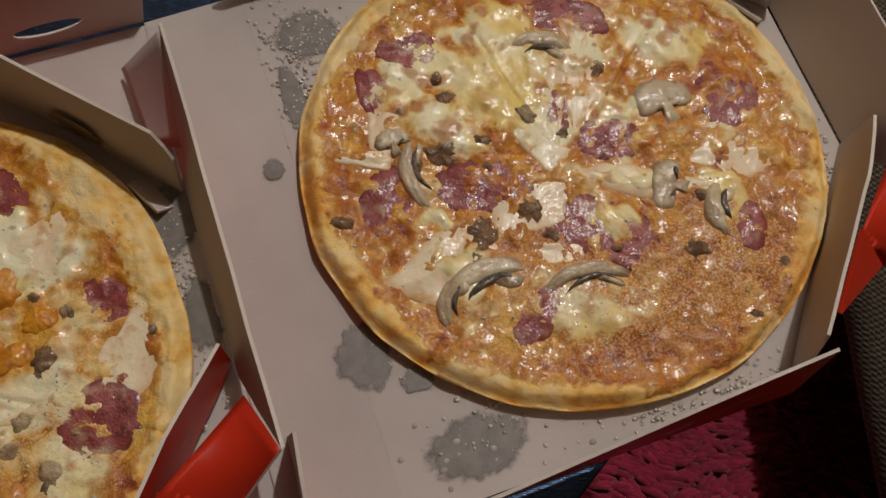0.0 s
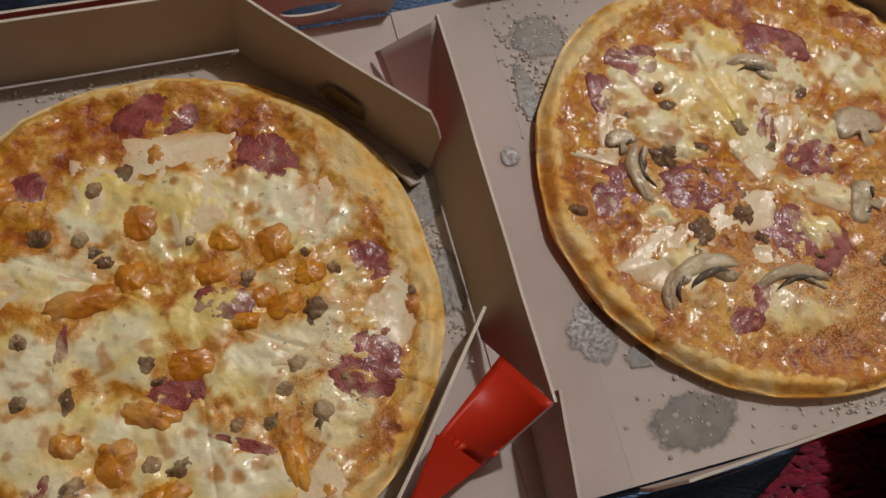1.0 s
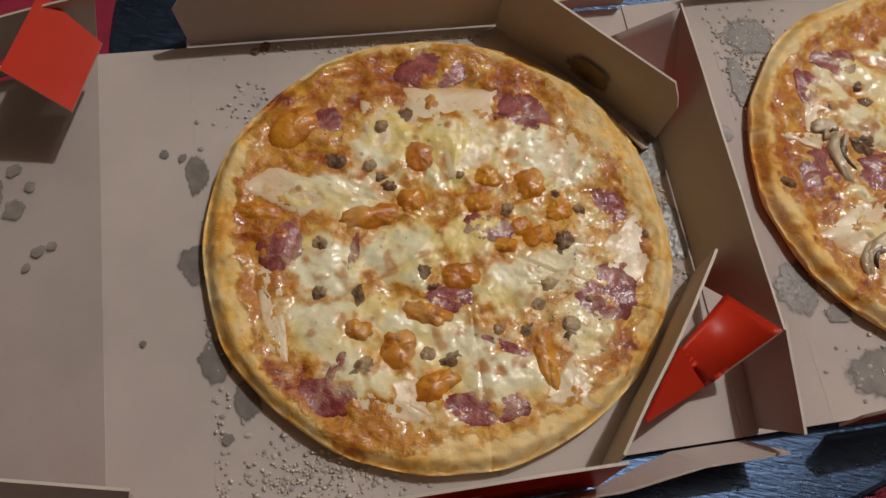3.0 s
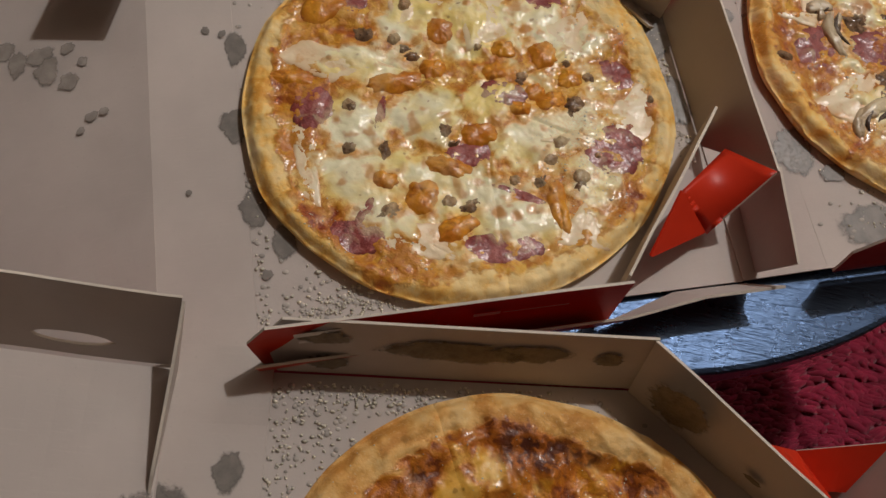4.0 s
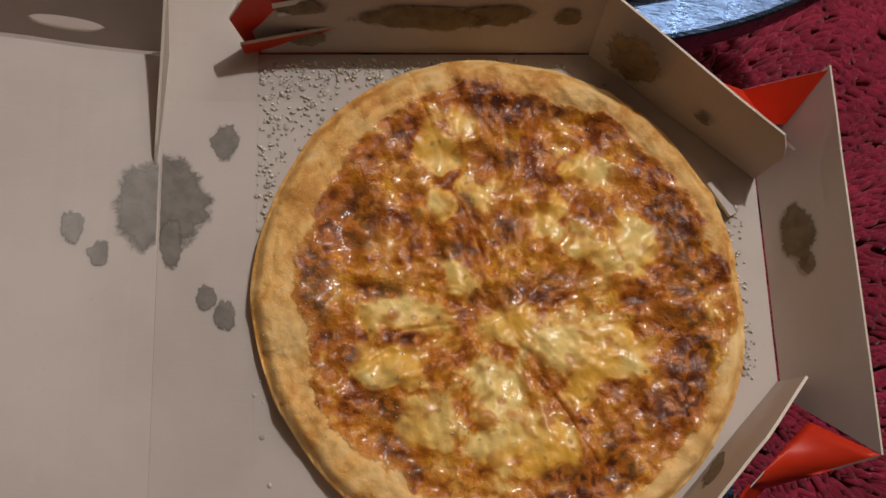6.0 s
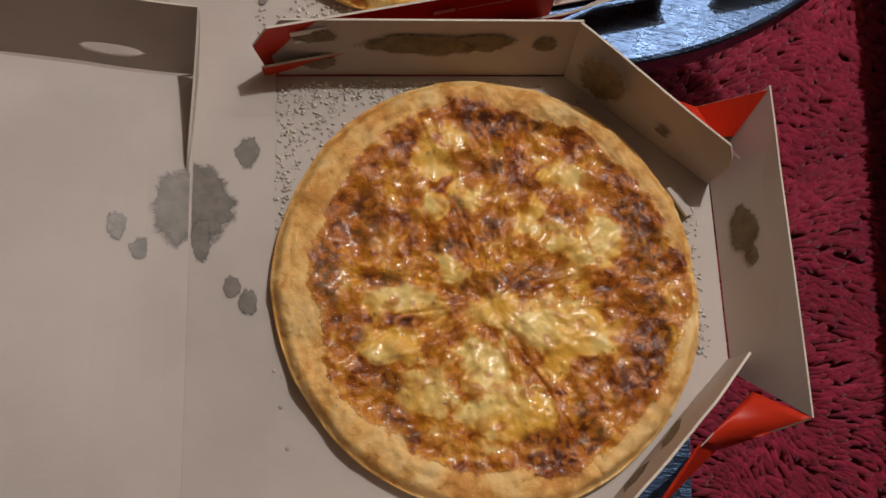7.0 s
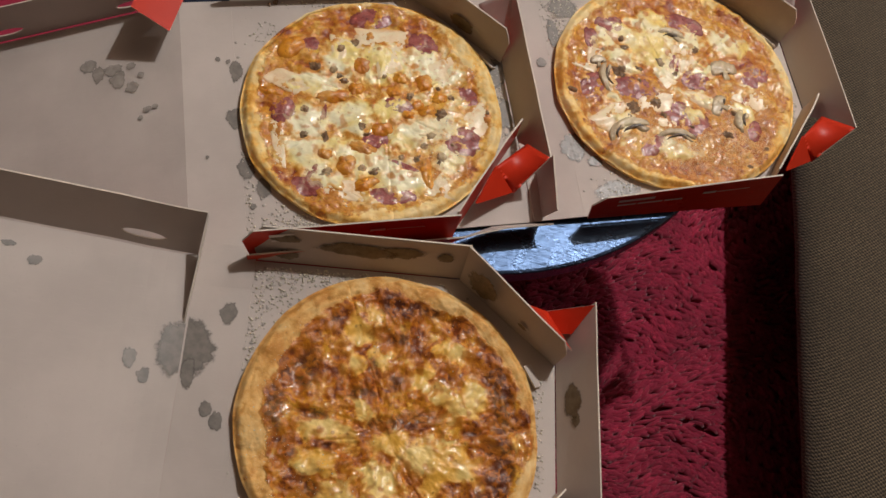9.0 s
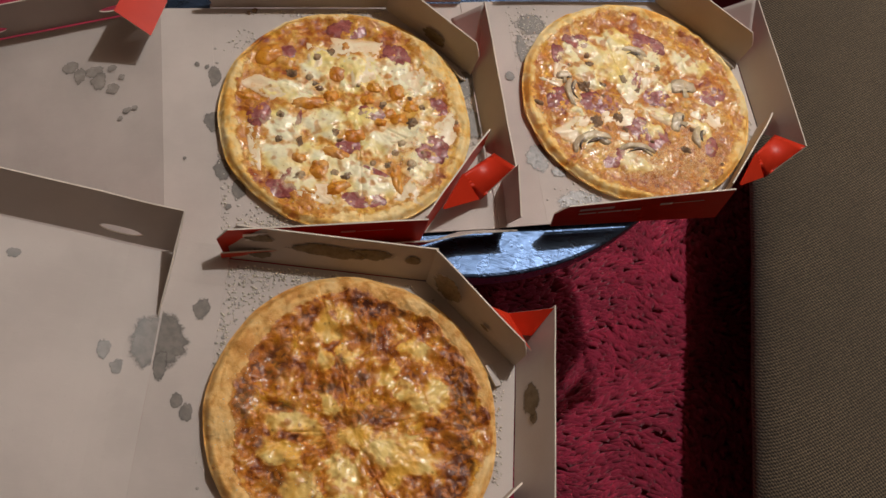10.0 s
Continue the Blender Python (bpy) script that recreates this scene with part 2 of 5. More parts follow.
def topping_mat(name, a, b_col, spot, film=0.0, rough=0.3, scale=160, relief=0.6):
    m, n, l, b = mat(name)
    v = coords(n, l)
    n1, n2, n3 = noise_tex(n, l, v, scale * 0.4, 4, 0.6, 0.5), noise_tex(n, l, v, scale, 4), noise_tex(n, l, v, scale * 4, 3)
    c = mix(n, l, step(n, l, n1, 0.35, 0.65), a, b_col)
    c = mix(n, l, step(n, l, n2, 0.56, 0.70, 0, 0.8), c, spot)
    edge = step(n, l, calc(n, l, "ADD", attr(n, "rim"), calc(n, l, "MULTIPLY", calc(n, l, "SUBTRACT", n1, 0.5), 0.8)), 0.72, 1.05, 0.0, 0.75)
    c = mix(n, l, edge, c, spot)
    if film:
        over = calc(n, l, "ADD", noise_tex(n, l, v, 70, 3, 0.5, 0.8), calc(n, l, "MULTIPLY", calc(n, l, "SUBTRACT", attr(n, "melt"), 0.55), 0.26))
        c = mix(n, l, step(n, l, over, 0.46, 0.70, 0, film), c, mix(n, l, n1, (0.86, 0.66, 0.30), (0.91, 0.83, 0.58)))
    l.new(c, b.inputs["Base Color"])
    l.new(step(n, l, n2, 0.3, 0.7, rough + 0.05, rough + 0.3), b.inputs["Roughness"])
    b.inputs["Subsurface Weight"].default_value = 0.05
    b.inputs["Subsurface Radius"].default_value = (0.003, 0.0015, 0.001)
    b.inputs["Coat Weight"].default_value, b.inputs["Coat Roughness"].default_value = 0.38, 0.13
    glint(n, l, b, v, 280, 0.4)
    bump(n, l, b, calc(n, l, "ADD", n2, calc(n, l, "MULTIPLY", n3, 0.4)), relief, 0.0016)
    return m


HAM = topping_mat("baked_ham", (0.90, 0.66, 0.40), (0.94, 0.79, 0.54), (0.74, 0.40, 0.14), 0.75, 0.36, 80, 0.35)
SALAMI = topping_mat("cured_salami", (0.24, 0.030, 0.026), (0.40, 0.095, 0.075), (0.12, 0.015, 0.013), 0.42, 0.26, 190)
CHICKEN = topping_mat("orange_glazed_chicken", (0.56, 0.17, 0.006), (0.80, 0.34, 0.018), (0.34, 0.08, 0.006), 0.20, 0.30, 120, 0.5)
SAUSAGE = topping_mat("browned_minced_beef", (0.15, 0.075, 0.032), (0.29, 0.155, 0.068), (0.045, 0.022, 0.012), 0.35, 0.40, 330, 0.9)
BITS = topping_mat("pale_sausage_bit", (0.30, 0.175, 0.08), (0.46, 0.29, 0.14), (0.14, 0.07, 0.03), 0.35, 0.34, 260, 0.7)
MUSHROOM = topping_mat("cooked_mushroom", (0.50, 0.37, 0.22), (0.68, 0.55, 0.36), (0.24, 0.15, 0.08), 0.45, 0.30, 110)
GILLS = topping_mat("dark_mushroom_gills", (0.09, 0.062, 0.045), (0.17, 0.125, 0.085), (0.035, 0.025, 0.02), 0.0, 0.30, 400)


def crumb_mat(name, colour, rough):
    m, n, l, b = mat(name)
    k = n.new("ShaderNodeNewGeometry").outputs["Random Per Island"]
    l.new(mix(n, l, k, tuple(x * 0.6 for x in colour), colour), b.inputs["Base Color"])
    b.inputs["Roughness"].default_value = rough
    return m


CRUMB = crumb_mat("grated_cheese_crumb", (0.86, 0.79, 0.64), 0.35)
DROP = crumb_mat("fat_droplet", (0.60, 0.54, 0.48), 0.06)


def wood_mat():
    """Black-stained open-grained wood under worn satin lacquer."""
    m, n, l, b = mat("black_stained_wood")
    g = noise_tex(n, l, coords(n, l, (30, 260, 30)), 1, 5, 0.6, 0.4)
    s = noise_tex(n, l, coords(n, l), 45, 4)
    pores = noise_tex(n, l, coords(n, l, (90, 620, 90)), 1, 3, 0.6)
    l.new(mix(n, l, step(n, l, g, 0.4, 0.7), (0.005, 0.007, 0.012), (0.012, 0.016, 0.026)), b.inputs["Base Color"])
    l.new(calc(n, l, "ADD", step(n, l, s, 0.3, 0.7, 0.25, 0.33), step(n, l, pores, 0.56, 0.68, 0.0, 0.25)), b.inputs["Roughness"])
    b.inputs["Specular IOR Level"].default_value = 1.0
    # blue put into the reflections themselves, in place of a cooler light
    b.inputs["Specular Tint"].default_value = (0.36, 0.57, 1.0, 1)
    b.inputs["IOR"].default_value = 1.7
    bump(n, l, b, calc(n, l, "ADD", g, calc(n, l, "MULTIPLY", pores, 0.7)), 0.5, 0.0011)
    return m


WOOD = wood_mat()


def yarn_mat():
    m, n, l, b = mat("crimson_yarn")
    k = n.new("ShaderNodeNewGeometry").outputs["Random Per Island"]
    s = noise_tex(n, l, coords(n, l), 18, 3)
    c = mix(n, l, k, (0.27, 0.009, 0.036), (0.42, 0.018, 0.062))
    c = mix(n, l, step(n, l, s, 0.35, 0.7, 0, 0.5), c, (0.17, 0.006, 0.024))
    l.new(c, b.inputs["Base Color"])
    b.inputs["Roughness"].default_value = 0.9
    b.inputs["Sheen Weight"].default_value = 0.25
    bump(n, l, b, noise_tex(n, l, coords(n, l), 900, 2), 0.5, 0.001)
    return m


YARN = yarn_mat()


def fabric_mat():
    m, n, l, b = mat("taupe_woven_fabric")
    v = coords(n, l)
    yarns = []
    for scale in ((1, 1, 0.6), (-1, 1, 0.6)):
        w = n.new("ShaderNodeTexWave")
        w.bands_direction = "DIAGONAL"
        w.inputs["Scale"].default_value, w.inputs["Distortion"].default_value = 115, 2.4
        w.inputs["Detail"].default_value, w.inputs["Detail Scale"].default_value = 2, 1.4
        l.new(coords(n, l, scale), w.inputs["Vector"])
        yarns.append(w.outputs["Fac"])
    weave = calc(n, l, "MULTIPLY", calc(n, l, "ADD", yarns[0], yarns[1]), 0.5)
    big, sm = noise_tex(n, l, v, 7, 4), noise_tex(n, l, v, 350, 3)
    c = mix(n, l, step(n, l, weave, 0.40, 0.62), (0.022, 0.0150, 0.0085), (0.185, 0.136, 0.083))
    c = mix(n, l, step(n, l, sm, 0.45, 0.62, 0, 0.6), c, (0.045, 0.032, 0.019))
    c = mix(n, l, step(n, l, big, 0.35, 0.7, 0, 0.3), c, (0.050, 0.036, 0.022))
    l.new(c, b.inputs["Base Color"])
    b.inputs["Roughness"].default_value = 0.92
    b.inputs["Sheen Weight"].default_value = 0.2
    bump(n, l, b, calc(n, l, "ADD", weave, sm), 0.6, 0.0015)
    return m


FABRIC = fabric_mat()


def plain(name, colour, rough=0.8):
    m, n, l, b = mat(name)
    k = noise_tex(n, l, coords(n, l), 6, 5)
    l.new(mix(n, l, step(n, l, k, 0.3, 0.7), tuple(x * 0.88 for x in colour), colour), b.inputs["Base Color"])
    b.inputs["Roughness"].default_value = rough
    bump(n, l, b, noise_tex(n, l, coords(n, l), 120, 3), 0.1, 0.002)
    return m


# tone set by how much fill the unseen walls and ceiling throw back
BOUNCE_PAINT = plain("warm_bounce_paint", (0.25, 0.19, 0.14))
FLOORING = plain("dark_floor", (0.012, 0.006, 0.005), 0.7)


# ---- mesh helpers ----
def thing(name, label, category, place=(0, 0, 0), group="", angle=0.0):
    ob = new(name)
    ob.matrix_world = pose(*place, 0, 0, angle)
    ob.empty_display_size = 0.05
    return tagged(ob, label, category, group)


def link_mesh(name, me, parent, mats, label=""):
    for m in mats:
        me.materials.append(m)
    ob = new(name, me)
    ob.parent = parent
    return tagged(ob, label) if label else ob


def raw(name, verts, faces, parent, mats, label="", smooth=False, index=None):
    me = bpy.data.meshes.new(name)
    me.from_pydata([tuple(float(c) for c in p) for p in verts], [], faces)
    if index is not None:
        me.polygons.foreach_set("material_index", index)
    if smooth:
        me.polygons.foreach_set("use_smooth", [True] * len(me.polygons))
    me.update()
    return link_mesh(name, me, parent, mats, label)


def part(name, bm, material, parent, label=""):
    me = bpy.data.meshes.new(name)
    bmesh.ops.recalc_face_normals(bm, faces=bm.faces)
    bm.to_mesh(me)
    bm.free()
    return link_mesh(name, me, parent, [material], label)


_rng = np.random.default_rng(11)
_LATTICE = _rng.random((64, 64))


def vnoise(x, y, scale, shift=0.0):
    """Smooth lattice noise, 0 to 1."""
    a, b = np.asarray(x) * scale + 17.3 + shift, np.asarray(y) * scale + 5.1 + shift * 1.7
    i, j = np.floor(a).astype(int), np.floor(b).astype(int)
    u, v = a - i, b - j
    u, v = u * u * (3 - 2 * u), v * v * (3 - 2 * v)
    q = lambda p, r: _LATTICE[p % 64, r % 64]
    return (q(i, j) * (1 - u) + q(i + 1, j) * u) * (1 - v) + (q(i, j + 1) * (1 - u) + q(i + 1, j + 1) * u) * v


def fbm(x, y, scale, shift=0.0):
    return (vnoise(x, y, scale, shift) * 4 + vnoise(x, y, scale * 2.1, shift + 3) * 2 + vnoise(x, y, scale * 4.3, shift + 7)) / 7


def sheet(name, rows, parent, toward, thick=0.0018, outer=RED, inner=CARD, wob=0.0006, label="", edge_mat=EDGE, gap=None):
    """A card panel from rows of points (a grid): inner face looks to the point 'toward', the outer face is printed; edges show raw card."""
    g = np.array(rows, float)
    r, c = g.shape[:2]
    nrm = np.cross(g[-1, 0] - g[0, 0], g[0, -1] - g[0, 0])
    if np.linalg.norm(nrm) < 1e-9:
        nrm = np.cross(g[-1, -1] - g[0, 0], g[0, -1] - g[0, 0])
    nrm /= np.linalg.norm(nrm)
    flip = np.dot(nrm, np.array(toward) - g.mean((0, 1))) < 0
    if flip:
        nrm = -nrm
    seed = float(abs(g.sum()) * 37 % 11)
    off = (fbm(g[..., 0] + g[..., 2], g[..., 1] - g[..., 2], 22, seed) - 0.5) * 2 * wob
    top = (g + off[..., None] * nrm).reshape(-1, 3)
    verts = np.concatenate([top, top - nrm * thick])
    N = r * c
    faces, idx = [], []

    def quad(a, b, cc, d, m, turn):
        faces.append((a, b, cc, d) if turn else (d, cc, b, a))
        idx.append(m)

    for i in range(r - 1):
        for j in range(c - 1):
            a, b, cc, d = i * c + j, (i + 1) * c + j, (i + 1) * c + j + 1, i * c + j + 1
            if gap and gap(i, j):                         # a punched slot: its cut edges only
                quad(a, d, d + N, a + N, 2, flip)
                quad(b, cc, cc + N, b + N, 2, not flip)
                continue
            quad(a, b, cc, d, 0, not flip)
            quad(a + N, b + N, cc + N, d + N, 1, flip)
    rim = [j for j in range(c)] + [i * c + c - 1 for i in range(1, r)] + [(r - 1) * c + j for j in range(c - 2, -1, -1)] + [i * c for i in range(r - 2, 0, -1)]
    for a, b in zip(rim, rim[1:] + rim[:1]):
        quad(a, b, b + N, a + N, 2, not flip)
    return raw(name, verts, faces, parent, [inner, outer, edge_mat], label, index=idx)


def lerp_rows(a0, a1, b0, b1, n=10, k=4):
    """Grid of points between the edge a0-a1 and the edge b0-b1."""
    a0, a1, b0, b1 = (np.array(p, float) for p in (a0, a1, b0, b1))
    return [[(a0 + (a1 - a0) * j / n) * (1 - i / k) + (b0 + (b1 - b0) * j / n) * i / k for j in range(n + 1)] for i in range(k + 1)]


def blot(name, parent, x, y, rx, ry, seed, z=0.0005, material=STAIN, tilt=None, label="", lo=-9.0, hi=9.0):
    """An irregular soaked patch lying on the card, ended at a fold."""
    pts, n = [], 36
    for i in range(n):
        a = 2 * math.pi * i / n
        k = 0.72 + 0.62 * float(fbm(np.cos(a), np.sin(a), 1.6, seed)) - 0.05
        k *= 0.94 + 0.18 * float(vnoise(np.cos(a), np.sin(a), 7, seed))
        pts.append((min(hi, max(lo, x + rx * k * math.cos(a))), y + ry * k * math.sin(a)))
    zf = tilt or (lambda px, py: z)
    rings = (0.45, 0.75, 0.92, 1.08)
    verts, soak = [(x, y, zf(x, y))], [1.0]
    for f, q in zip(rings, (1.0, 0.8, 0.4, 0.0)):
        for p in pts:
            px, py = min(hi, max(lo, x + (p[0] - x) * f)), y + (p[1] - y) * f
            verts.append((px, py, zf(px, py)))
            soak.append(q)
    faces = [(0, 1 + i, 1 + (i + 1) % n) for i in range(n)]
    faces += [(1 + r * n + i, 1 + (r + 1) * n + i, 1 + (r + 1) * n + (i + 1) % n, 1 + r * n + (i + 1) % n) for r in range(3) for i in range(n)]
    ob = raw(name, verts, faces, parent, [material], label)
    ob.data.attributes.new("soak", "FLOAT", "POINT").data.foreach_set("value", soak)
    return ob


def drops(name, spots, parent, material, label, seed):
    """Flat shiny droplets of fat on the card."""
    r = np.random.default_rng(seed)
    verts, faces = [], []
    for x, y, sx, sy, count in spots:
        for _ in range(count):
            px, py = x + r.normal() * sx, y + r.normal() * sy
            if not (W < px < E - 0.006 and abs(py) < V - 0.006 - max(0.0, px - DU) * 1.06):
                continue
            s, a, e, k = r.uniform(0.0006, 0.0019), r.uniform(0, 6.28), r.uniform(0.7, 1.4), len(verts)
            for f, h in ((1.0, 0.0), (0.8, 0.22), (0.4, 0.36)):
                for i in range(8):
                    t = 0.785 * i
                    verts.append((px + s * f * e * math.cos(t + a), py + s * f * math.sin(t + a), 0.0004 + s * h))
            verts.append((px, py, 0.0004 + s * 0.4))
            for q in (0, 8):
                faces += [(k + q + i, k + q + (i + 1) % 8, k + q + 8 + (i + 1) % 8, k + q + 8 + i) for i in range(8)]
            faces += [(k + 16 + i, k + 16 + (i + 1) % 8, k + 24) for i in range(8)]
    return tagged(raw(name, verts, faces, parent, [material], label, smooth=True), kind="stuff")


def grains(name, spots, parent, material, label, seed, top=None, size=(0.0006, 0.0014), flat=0.7):
    """Loose grains in clusters: (x, y, spread_x, spread_y, count)."""
    r = np.random.default_rng(seed)
    verts, faces = [], []
    for x, y, sx, sy, count in spots:
        for _ in range(count):
            px, py = x + r.normal() * sx, y + r.normal() * sy
            s = r.uniform(*size) * (1.6 if r.random() < 0.08 else 1)
            pz = (top(px, py) if top else 0.0004)
            if pz is None:
                continue
            a, e = r.uniform(0, 6.28), r.uniform(0.6, 1.6)
            k = len(verts)
            for i in range(5):
                t = a + i * 1.2566
                q = r.uniform(0.7, 1.15)
                verts.append((px + s * e * q * math.cos(t), py + s * q * math.sin(t), pz + s * flat * 0.25))
            verts.append((px + s * 0.2, py, pz + s * flat * r.uniform(0.8, 1.3)))
            verts.append((px, py, pz - 0.0003))
            for i in range(5):
                faces.append((k + i, k + (i + 1) % 5, k + 5))
                faces.append((k + (i + 1) % 5, k + i, k + 6))
    return tagged(raw(name, verts, faces, parent, [material], label, smooth=True), kind="stuff")


# ---- the floor, with unseen walls and ceiling added to bounce light ----
def slab(name, lo, hi, material, label, category):
    bm = bmesh.new()
    bmesh.ops.create_cube(bm, size=1)
    for v in bm.verts:
        v.co = Vector([lo[i] + (v.co[i] + 0.5) * (hi[i] - lo[i]) for i in range(3)])
    ob = part(name, bm, material, None)
    return tagged(ob, label, category, kind="structure")


slab("floor", (-2.2, -2.6, FLOOR_Z - 0.1), (2.2, 3.2, FLOOR_Z), FLOORING, "dark smooth floor under the rug and sofa", "floor")
slab("ceiling", (-2.2, -2.6, 2.65), (2.2, 3.2, 2.75), BOUNCE_PAINT, "unseen ceiling added to bounce lamp light", "ceiling")
slab("wall_north", (-2.3, 3.2, FLOOR_Z - 0.1), (2.3, 3.3, 2.75), BOUNCE_PAINT, "unseen wall added to bounce lamp light", "wall")
slab("wall_south", (-2.3, -2.7, FLOOR_Z - 0.1), (2.3, -2.6, 2.75), BOUNCE_PAINT, "unseen wall added to bounce lamp light", "wall")
slab("wall_east", (2.2, -2.6, FLOOR_Z - 0.1), (2.3, 3.2, 2.75), BOUNCE_PAINT, "unseen wall added to bounce lamp light", "wall")
slab("wall_west", (-2.3, -2.6, FLOOR_Z - 0.1), (-2.2, 3.2, 2.75), BOUNCE_PAINT, "unseen wall added to bounce lamp light", "wall")


# ---- shaggy rug ----
def make_rug(x0, x1, y0, y1):
    rug = thing("shag_rug", "crimson shaggy rug with thick yarn tufts on the floor", "rug")
    bm = bmesh.new()
    bmesh.ops.create_cube(bm, size=1)
    for v in bm.verts:
        v.co = Vector((x0 - 1.0 if v.co.x < 0 else x1 - 0.01, y0 - 0.6 if v.co.y < 0 else y1 + 0.4, FLOOR_Z + (0 if v.co.z < 0 else 0.008)))
    part("backing", bm, YARN, rug)
    r = np.random.default_rng(5)
    n = int((x1 - x0) * (y1 - y0) / (0.0074 ** 2))
    px, py = r.uniform(x0, x1, n), r.uniform(y0, y1, n)
    ang = (fbm(px, py, 5) - 0.5) * 7 + r.normal(0, 0.32, n) - 0.5
    ln, wd = r.uniform(0.020, 0.036, n), r.uniform(0.0055, 0.0095, n)
    verts, faces = [], []
    for i in range(n):
        dx, dy = math.cos(ang[i]), math.sin(ang[i])
        lift = 0.012 + 0.016 * float(fbm(px[i], py[i], 38, 2)) + 0.005 * r.random()
        k = len(verts)
        for s, h, w in ((0.0, 0.3, 0.8), (0.35, 0.85, 1.0), (0.72, 1.0, 1.0), (1.0, 0.62, 0.6)):
            bx, by, bz = px[i] + dx * ln[i] * s, py[i] + dy * ln[i] * s, FLOOR_Z + 0.006 + lift * h
            ww = wd[i] * w * 0.5
            verts += [(bx - dy * ww, by + dx * ww, bz - ww * 1.5), (bx, by, bz + ww * 0.9), (bx + dy * ww, by - dx * ww, bz - ww * 1.5)]
        for q in range(3):
            a = k + q * 3
            faces += [(a, a + 3, a + 4, a + 1), (a + 1, a + 4, a + 5, a + 2)]
        faces.append((k + 9, k + 11, k + 10))
    tagged(raw("shag_tuft", verts, faces, rug, [YARN], "thick crimson yarn tufts", smooth=True), kind="stuff")


make_rug(-0.12, 0.60, -0.95, 0.85)


# ---- round table and square side table ----
def disc(bm, r0, r1, z0, z1, x=0.0, y=0.0, n=96):
    rings = [[bm.verts.new((x + r * math.cos(2 * math.pi * i / n), y + r * math.sin(2 * math.pi * i / n), z)) for i in range(n)]
             for r, z in ((r1, z0), (r0, z0 + 0.004), (r0, z1 - 0.003), (r0 - 0.0012, z1 - 0.0008), (r0 - 0.004, z1))]
    for a, b in zip(rings, rings[1:]):
        for i in range(n):
            bm.faces.new((a[i], a[(i + 1) % n], b[(i + 1) % n], b[i]))
    bm.faces.new(rings[-1])
    bm.faces.new(rings[0][::-1])


def post(bm, x, y, w, z0, z1):
    bmesh.ops.create_cube(bm, size=1, matrix=Matrix.Translation((x, y, (z0 + z1) / 2)) @ Matrix.Diagonal((w, w, z1 - z0, 1)))
    bmesh.ops.bevel(bm, geom=list(bm.edges), offset=0.004, segments=2, affect="EDGES")


table = thing("round_table", "round black-stained wooden coffee table holding open pizza boxes", "coffee table", (-0.158, 0.267, FLOOR_Z))
bm = bmesh.new()
disc(bm, 0.355, 0.347, TABLE_Z - FLOOR_Z - 0.030, TABLE_Z - FLOOR_Z)
part("tabletop", bm, WOOD, table)
for a in (45, 135, 225, 315):
    bm = bmesh.new()
    post(bm, 0.2 * math.cos(radians(a)), 0.2 * math.sin(radians(a)), 0.045, 0.0, TABLE_Z - FLOOR_Z - 0.030)
    part("leg", bm, WOOD, table)

side_table = thing("side_table", "square black-stained wooden side table under a pizza box", "side table", (-0.19, -0.62, FLOOR_Z), angle=6)
bm = bmesh.new()
bmesh.ops.create_cube(bm, size=1, matrix=Matrix.Translation((0, 0, TABLE_Z - FLOOR_Z - 0.015)) @ Matrix.Diagonal((0.46, 0.50, 0.030, 1)))
bmesh.ops.bevel(bm, geom=list(bm.edges), offset=0.003, segments=2, affect="EDGES")
part("tabletop", bm, WOOD, side_table)
for sx in (-0.2, 0.2):
    for sy in (-0.22, 0.22):
        bm = bmesh.new()
        post(bm, sx, sy, 0.04, 0.0, TABLE_Z - FLOOR_Z - 0.030)
        part("leg", bm, WOOD, side_table)


# ---- sofa ----
def make_sofa():
    sofa = thing("sofa", "taupe woven fabric sofa with a rounded seat front", "sofa", (0.418, 0.06, FLOOR_Z), angle=5.0)
    verts, faces = [], []
    prof = [(0.30, 0.10), (0.16, 0.14), (0.07, 0.19), (0.018, 0.235), (0.003, 0.262), (0.0, 0.278), (0.005, 0.296), (0.018, 0.313), (0.042, 0.330), (0.08, 0.348), (0.16, 0.370), (0.30, 0.386), (0.46, 0.390), (0.62, 0.390)]
    ys = np.linspace(-1.3, 1.3, 90)
    for y in ys:
        for x, z in prof:
            z = z * 0.86
            w = 0.006 * (float(fbm(np.array(y), np.array(x + z), 5)) - 0.5)
            crease = 0.010 * math.exp(-((y - 0.28 - (x - 0.1) * 0.35) / 0.016) ** 2) * min(1.0, max(0.0, (x - 0.05) / 0.08))
            verts.append((x + w, y, z + w * 1.5 - crease))
    m = len(prof)
    for i in range(len(ys) - 1):
        for j in range(m - 1):
            faces.append((i * m + j, (i + 1) * m + j, (i + 1) * m + j + 1, i * m + j + 1)[::-1])
    raw("seat_cushion", verts, faces, sofa, [FABRIC], smooth=True)
    bm = bmesh.new()
    bmesh.ops.create_cube(bm, size=1, matrix=Matrix.Translation((0.50, 0, 0.075)) @ Matrix.Diagonal((0.36, 2.56, 0.15, 1)))
    bmesh.ops.bevel(bm, geom=list(bm.edges), offset=0.01, segments=2, affect="EDGES")
    part("base", bm, FABRIC, sofa)
    bm = bmesh.new()
    bmesh.ops.create_cube(bm, size=1, matrix=Matrix.Translation((0.74, 0, 0.42)) @ Matrix.Diagonal((0.24, 2.6, 0.84, 1)))
    bmesh.ops.bevel(bm, geom=list(bm.edges), offset=0.05, segments=4, affect="EDGES")
    part("backrest", bm, FABRIC, sofa)


make_sofa()


